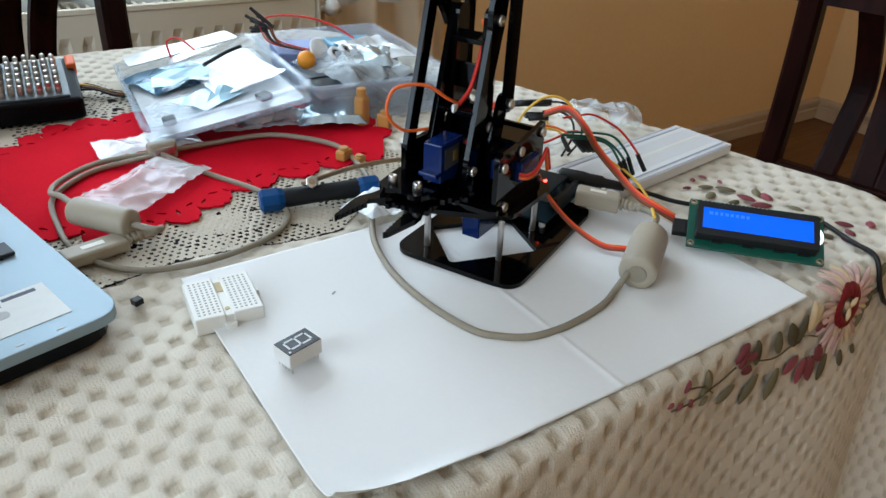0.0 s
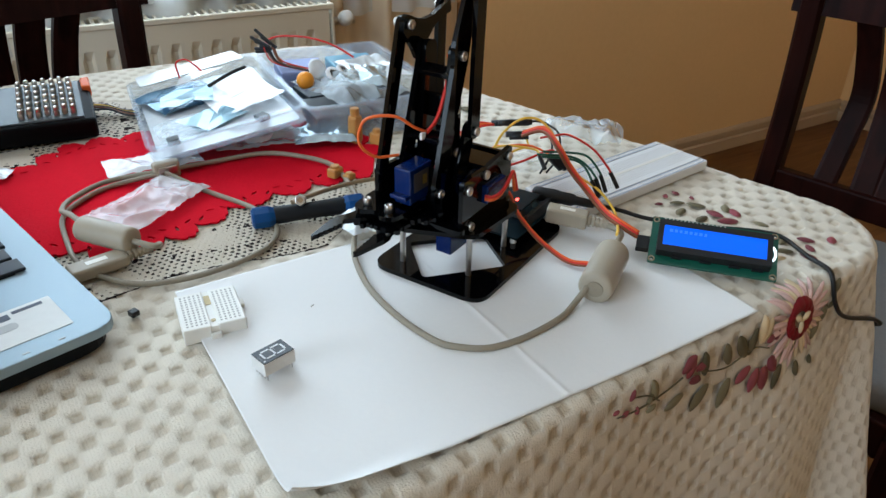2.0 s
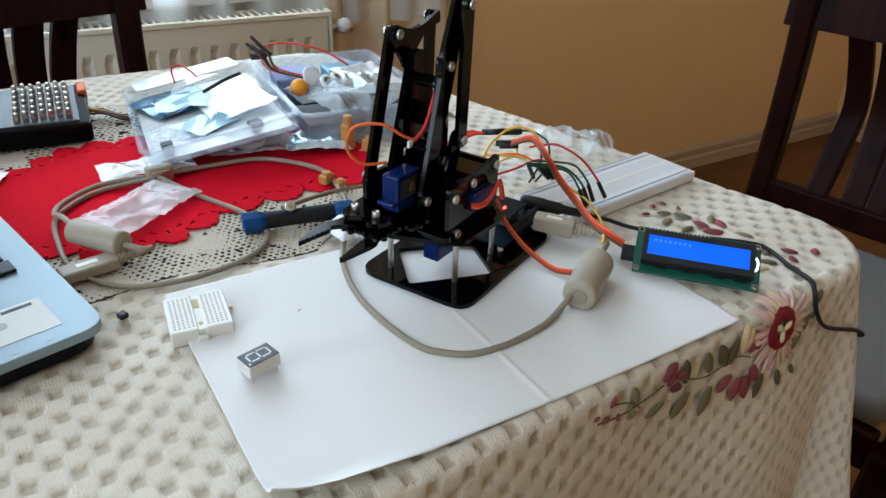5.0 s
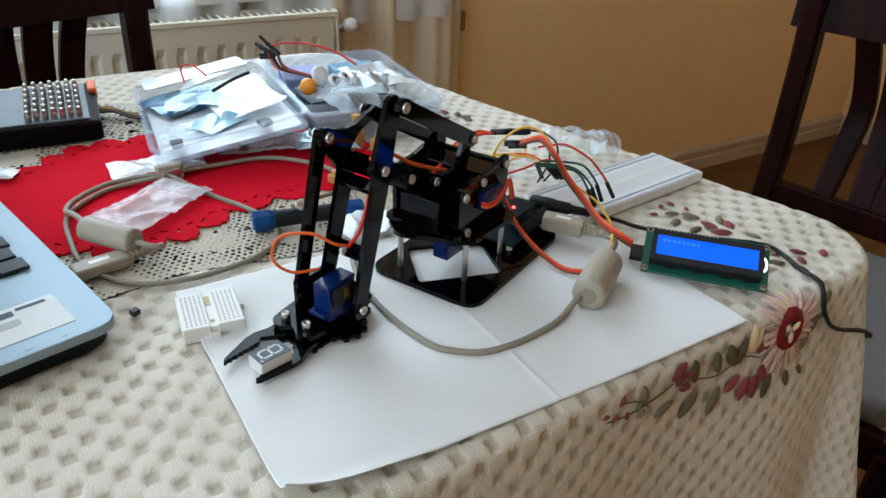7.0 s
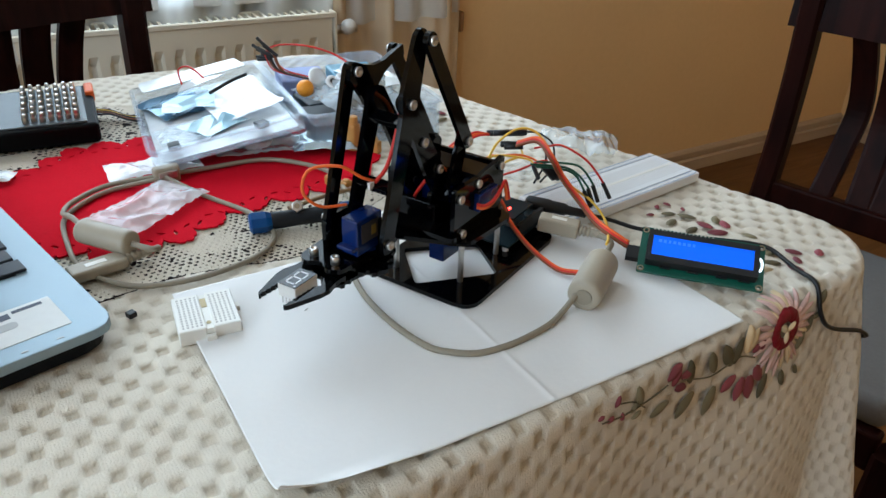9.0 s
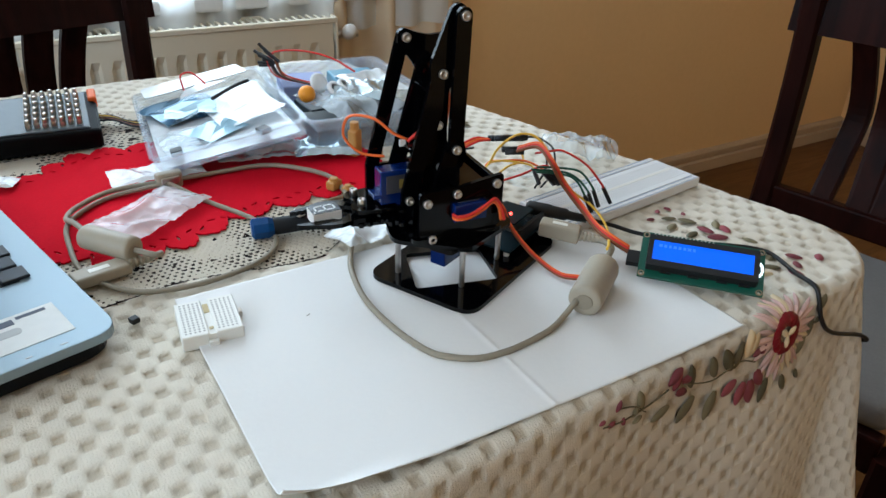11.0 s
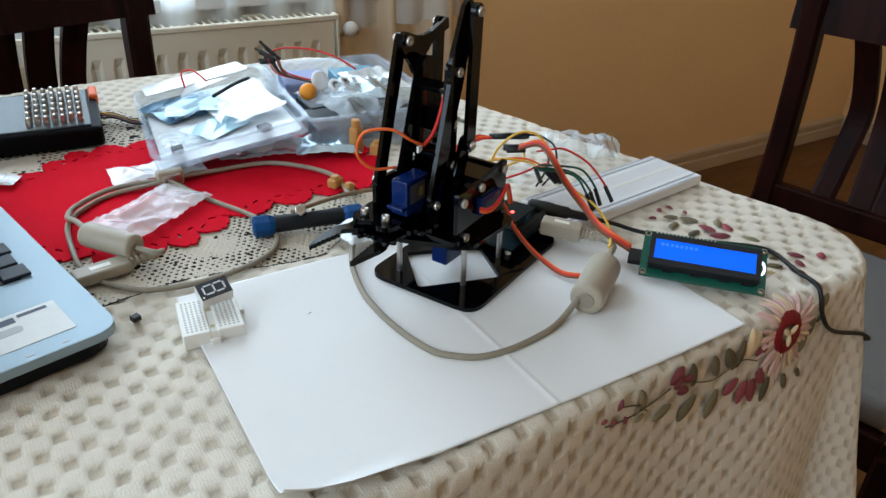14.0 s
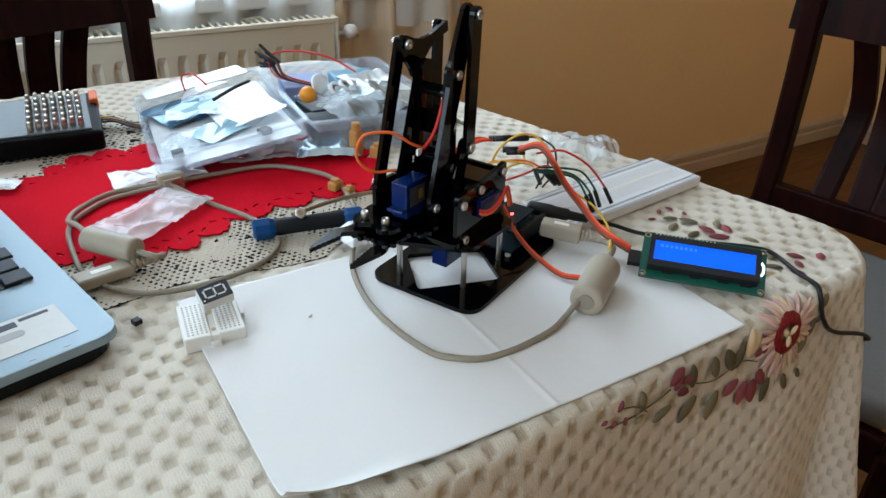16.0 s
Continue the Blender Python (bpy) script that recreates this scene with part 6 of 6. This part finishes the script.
# in the parts box
lying(crumple("plastic_bag", 0.080, 0.090, 0.020, "bag", at_box(-0.005, -0.040, 0.019, 15), 21, n=40), "clear plastic bag on top of the parts", "bag")
lying(crumple("antistatic_bag", 0.060, 0.060, 0.016, "antistatic", at_box(0.012, -0.020, 0.021, -25), 22, n=34), "silver antistatic bag on top of the parts", "bag")
lying(crumple("plastic_bag", 0.055, 0.080, 0.014, "bagwhite", at_box(0.034, 0.015, 0.021, 5), 23, n=34), "milky plastic bag on top of the parts", "bag")
for k, (x, y, sx, sy, sz, mat, lab) in enumerate(((-0.03, 0.06, 0.05, 0.05, 0.024, "purple", "blue foam block in the parts box"), (0.028, 0.06, 0.05, 0.045, 0.024, "teal", "blue packed module in the parts box"),
                                                   (-0.03, -0.055, 0.055, 0.06, 0.016, "case_in", "dark grey module in the parts box"), (0.03, -0.055, 0.05, 0.06, 0.015, "lcd_frame", "black module in the parts box"), (0.0, 0.0, 0.1, 0.045, 0.017, "case_in", "dark grey module in the parts box"))):
    o = link_mesh("packed_module", box(sx, sy, sz, (0, 0, sz / 2), 0.002), mat)
    o.matrix_world = at_box(x, y, 0.0030, 3 * k - 5)
    tagged(o, lab, "module")
b = bmesh.new()
bmesh.ops.create_icosphere(b, subdivisions=3, radius=0.0085)
ball = link_mesh("orange_ball", b, "ball", smooth=True)
ball.matrix_world = pose(-0.0861, 0.4508, 0.7880)
tagged(ball, "small orange plastic ball in the parts box", "ball")
lens = link_mesh("lens_disc", lathe([(0.002, -0.0016), (0.009, -0.0008), (0.0115, 0.0), (0.009, 0.0008), (0.002, 0.0016)], 28), "bagwhite", smooth=True)
lens.matrix_world = pose(-0.0678, 0.4606, 0.7930, 62, 0, 20)
tagged(lens, "round milky lens disc leaning in the parts box", "lens")
for x, y, z, rz in ((-0.0566, 0.4481, 0.7900, 10), (-0.0445, 0.4507, 0.7910, 40)):
    ring = link_mesh("white_ring", lathe([(0.0052, -0.0015), (0.0085, -0.0015), (0.0085, 0.0015), (0.0052, 0.0015)], 24), "whiteplastic", smooth=True)
    ring.matrix_world = pose(x, y, z, 38, 10, rz)
    tagged(ring, "white plastic ring among the parts", "ring")
    eye = link_mesh("dark_disc", rod(0.0050, 0.0030, seg=20), "lcd_frame")
    eye.matrix_world = pose(x, y, z, 38, 10, rz)
    tagged(eye, "dark disc inside a white ring", "component")
for k in range(9):
    rnd = random.Random(40 + k)
    p0 = Vector((-0.0776 + rnd.uniform(-0.006, 0.006), 0.5354 + rnd.uniform(-0.008, 0.008), 0.784))
    p1 = p0 + Vector((-0.010 - 0.003 * rnd.random(), 0.028 * rnd.uniform(0.6, 1.1), 0.006 + 0.022 * rnd.random()))
    mid = (p0 + p1) / 2 + Vector((0, 0, 0.006))
    w = link_mesh("jumper_wire", tube([p0 + Vector((0.02, -0.03, -0.004)), p0, mid], 0.0008, 6), ("redw", "blackw", "brown")[k % 3])
    tagged(w, ("red", "black", "brown")[k % 3] + " jumper wire sticking out of the parts box", "wire")
    part("pin_housing", rod(0.0018, 0.020, (mid + p1) / 2, (p1 - mid).to_track_quat("Z", "Y").to_matrix().to_4x4(), 6), "blackw", w)
arc = link_mesh("jumper_wire", tube([(-0.0753, 0.5901, 0.7850), (-0.0688, 0.5693, 0.8010), (-0.0452, 0.5460, 0.8040), (-0.0203, 0.5278, 0.7970), (-0.0015, 0.5115, 0.7840)], 0.0011, 7), "redw")
tagged(arc, "dark red wire arching over the parts box", "wire")


def bit_set():
    top = thing("screwdriver_bit_set", "black case with rows of steel screwdriver bits", "tool set", pose(-0.3390, 0.5480, TABLE_Z + 0.0080, 11, 0, -8))
    part("case", box(0.150, 0.080, 0.020, (0, 0, 0.010), 0.004, 3), "case", top)
    part("folded_lid", box(0.148, 0.040, 0.012, (0, 0.018, -0.0065), 0.003, 2, turn=pose(0, 0, 0, -11)), "case", top)
    part("tray_insert", box(0.138, 0.068, 0.002, (-0.003, 0, 0.0205), 0.0006, 1), "tray_grey", top, "grey plastic tray insert")
    b0 = None
    for i in range(7):
        for j in range(6):
            m = pose(0.0580 - i * 0.0070, -0.027 + j * 0.0105 + 0.002 * (i % 2), 0.0214)
            if b0:
                again(b0, m)
            else:
                b0 = part("bit", lathe([(0.0027, 0), (0.0027, 0.004), (0.0021, 0.0048), (0.0021, 0.0080), (0.0013, 0.0090)], 6), "steel", top, "short steel bit", m)
    part("handle_recess", box(0.022, 0.030, 0.004, (-0.034, 0.012, 0.0225), 0.0012, 1), "case", top)
    part("bit_driver", lathe([(0.003, 0), (0.0075, 0.002), (0.0075, 0.026), (0.0045, 0.030), (0.004, 0.05)], 14, pose(-0.066, -0.012, 0.0260, 0, 90, 14)), "case", top, smooth=True)
    part("corner_latch", box(0.008, 0.020, 0.012, (0.072, 0.026, 0.0180), 0.002), "orange", top, "orange latch")
    return top


bit_set()
for k in range(5):
    rnd = random.Random(60 + k)
    y = 0.552 + 0.004 * k
    w = link_mesh("lead_bundle_wire", tube([(-0.262, y + 0.012, 0.756 + 0.002 * (k % 2)), (-0.250, y, 0.758), (-0.238, y - 0.012 + rnd.uniform(-0.003, 0.003), 0.7545), (-0.228, y - 0.020, 0.7535)], 0.0011, 6), ("blackw", "brown", "blackw", "yellow", "blackw")[k])
    tagged(w, "thin dark wire lying beside the bit case", "wire")


def pocket_tool():
    """A blue-ended handle with black grip, and a slim steel strip laid across it with a nut on its end."""
    a, c = Vector((-0.2180, 0.2600, 0.7590)), Vector((-0.1380, 0.2410, 0.7590))
    d = c - a
    m = Matrix.Translation(a) @ d.to_track_quat("Z", "Y").to_matrix().to_4x4()
    L = d.length
    top = thing("screwdriver", "blue-ended screwdriver with black rubber grip", "screwdriver", pose(0, 0, 0))
    part("grip", lathe([(0.0058, 0.012), (0.0066, 0.018), (0.0060, L / 2), (0.0066, L - 0.016), (0.0058, L - 0.011)], 10, m), "rubber", top, smooth=True)
    part("end_cap", lathe([(0.0060, 0.0), (0.0082, 0.0015), (0.0082, 0.012), (0.0066, 0.016)], 8, m), "handle", top, "dark blue plastic end")
    part("end_cap", lathe([(0.0062, L - 0.016), (0.0078, L - 0.012), (0.0078, L - 0.002), (0.0058, L)], 8, m), "handle", top, "dark blue plastic end")
    strip = thing("metal_strip", "slim brown metal strip resting on the screwdriver handle", "tool", pose(0, 0, 0))
    part("strip", tube([(-0.1900, 0.2520, 0.7680), (-0.1600, 0.2590, 0.7672), (-0.1300, 0.2660, 0.7640), (-0.0900, 0.2750, 0.7560)], 0.0018, 6), "brass", strip)
    part("nut", rod(0.0044, 0.005, (-0.1840, 0.2500, 0.7690), pose(0, 0, 0, 60, 0, -30), 6, bevel=0.0006), "steel", strip, "steel nut")
    part("stud", rod(0.0020, 0.0062, (-0.1840, 0.2500, 0.7690), pose(0, 0, 0, 60, 0, -30), 12), "brass", strip)


pocket_tool()

for name, w, d, h, mat, x, y, rz, seed, lab in (
        ("plastic_bag", 0.085, 0.050, 0.009, "bagmid", -0.2720, 0.3280, 33, 31, "crumpled clear plastic bag on the red runner"),
        ("plastic_bag", 0.075, 0.034, 0.007, "bagwhite", -0.2480, 0.4020, -4, 32, "milky plastic bag on the red runner"),
        ("plastic_bag", 0.080, 0.034, 0.010, "bag", -0.1560, 0.3980, -14, 33, "clear zip bag on the red runner"),
        ("plastic_bag", 0.050, 0.022, 0.010, "bagwhite", -0.1450, 0.4060, 12, 34, "milky plastic strip on the red runner"),
        ("antistatic_bag", 0.055, 0.040, 0.012, "antistatic", -0.1020, 0.3800, -20, 35, "silver antistatic bag by the parts box"),
        ("plastic_bag", 0.050, 0.034, 0.010, "bagwhite", -0.1470, 0.2180, 10, 36, "white plastic scrap behind the robot arm"),
        ("plastic_bag", 0.072, 0.045, 0.018, "bag", 0.1000, 0.2560, -48, 37, "crumpled clear plastic bag near the table's edge"),
        ("plastic_bag", 0.045, 0.030, 0.012, "bagclear", 0.0200, 0.2350, 20, 38, "crumpled clear plastic bag under the wires"),
        ("plastic_bag", 0.040, 0.022, 0.006, "bagwhite", -0.3680, 0.4480, -20, 39, "white plastic scrap by the laptop")):
    lying(crumple(name, w, d, h, mat, pose(x, y, TABLE_Z + 0.0030, 0, 0, rz), seed, n=38, sharp=34), lab, "bag")

tie = thing("cable_tie_clip", "silver and white clip around the grey cable", "clip", pose(-0.2445, 0.3770, TABLE_Z + 0.0026, 0, 0, 2))
part("band", box(0.021, 0.009, 0.014, (0, 0, 0.007), 0.002, 2), "beige", tie)
part("buckle", box(0.015, 0.002, 0.006, (0, -0.0055, 0.0080), 0.0008), "steel", tie)
part("tail", box(0.012, 0.022, 0.0012, (0, 0.013, 0.0125), 0.0004, 1), "whiteplastic", tie)
for x, y, z, mat, sx, sy, sz, lab in ((-0.1350, 0.4180, 0.0028, "tape", 0.010, 0.008, 0.011, "small tan wooden block"), (-0.0780, 0.3660, 0.0012, "amber", 0.011, 0.010, 0.026, "small amber plastic spool"),
                                      (-0.1290, 0.3060, 0.0028, "amber", 0.012, 0.009, 0.008, "amber plastic fitting on the runner"), (-0.122, 0.2950, 0.0028, "amber", 0.009, 0.007, 0.005, "amber plastic fitting on the runner"),
                                      (-0.064, 0.352, 0.0012, "amber", 0.008, 0.012, 0.012, "small amber plastic spool")):
    o = thing("small_part", lab, "component", pose(x, y, TABLE_Z + z, 0, 0, 25))
    part("block", box(sx, sy, sz, (0, 0, sz / 2), min(sx, sz) * 0.22, 2), mat, o)
    part("neck", rod(min(sx, sy) * 0.42, sz * 0.5, (0, 0, sz * 1.02), seg=12, bevel=0.0008), mat, o)


motions()
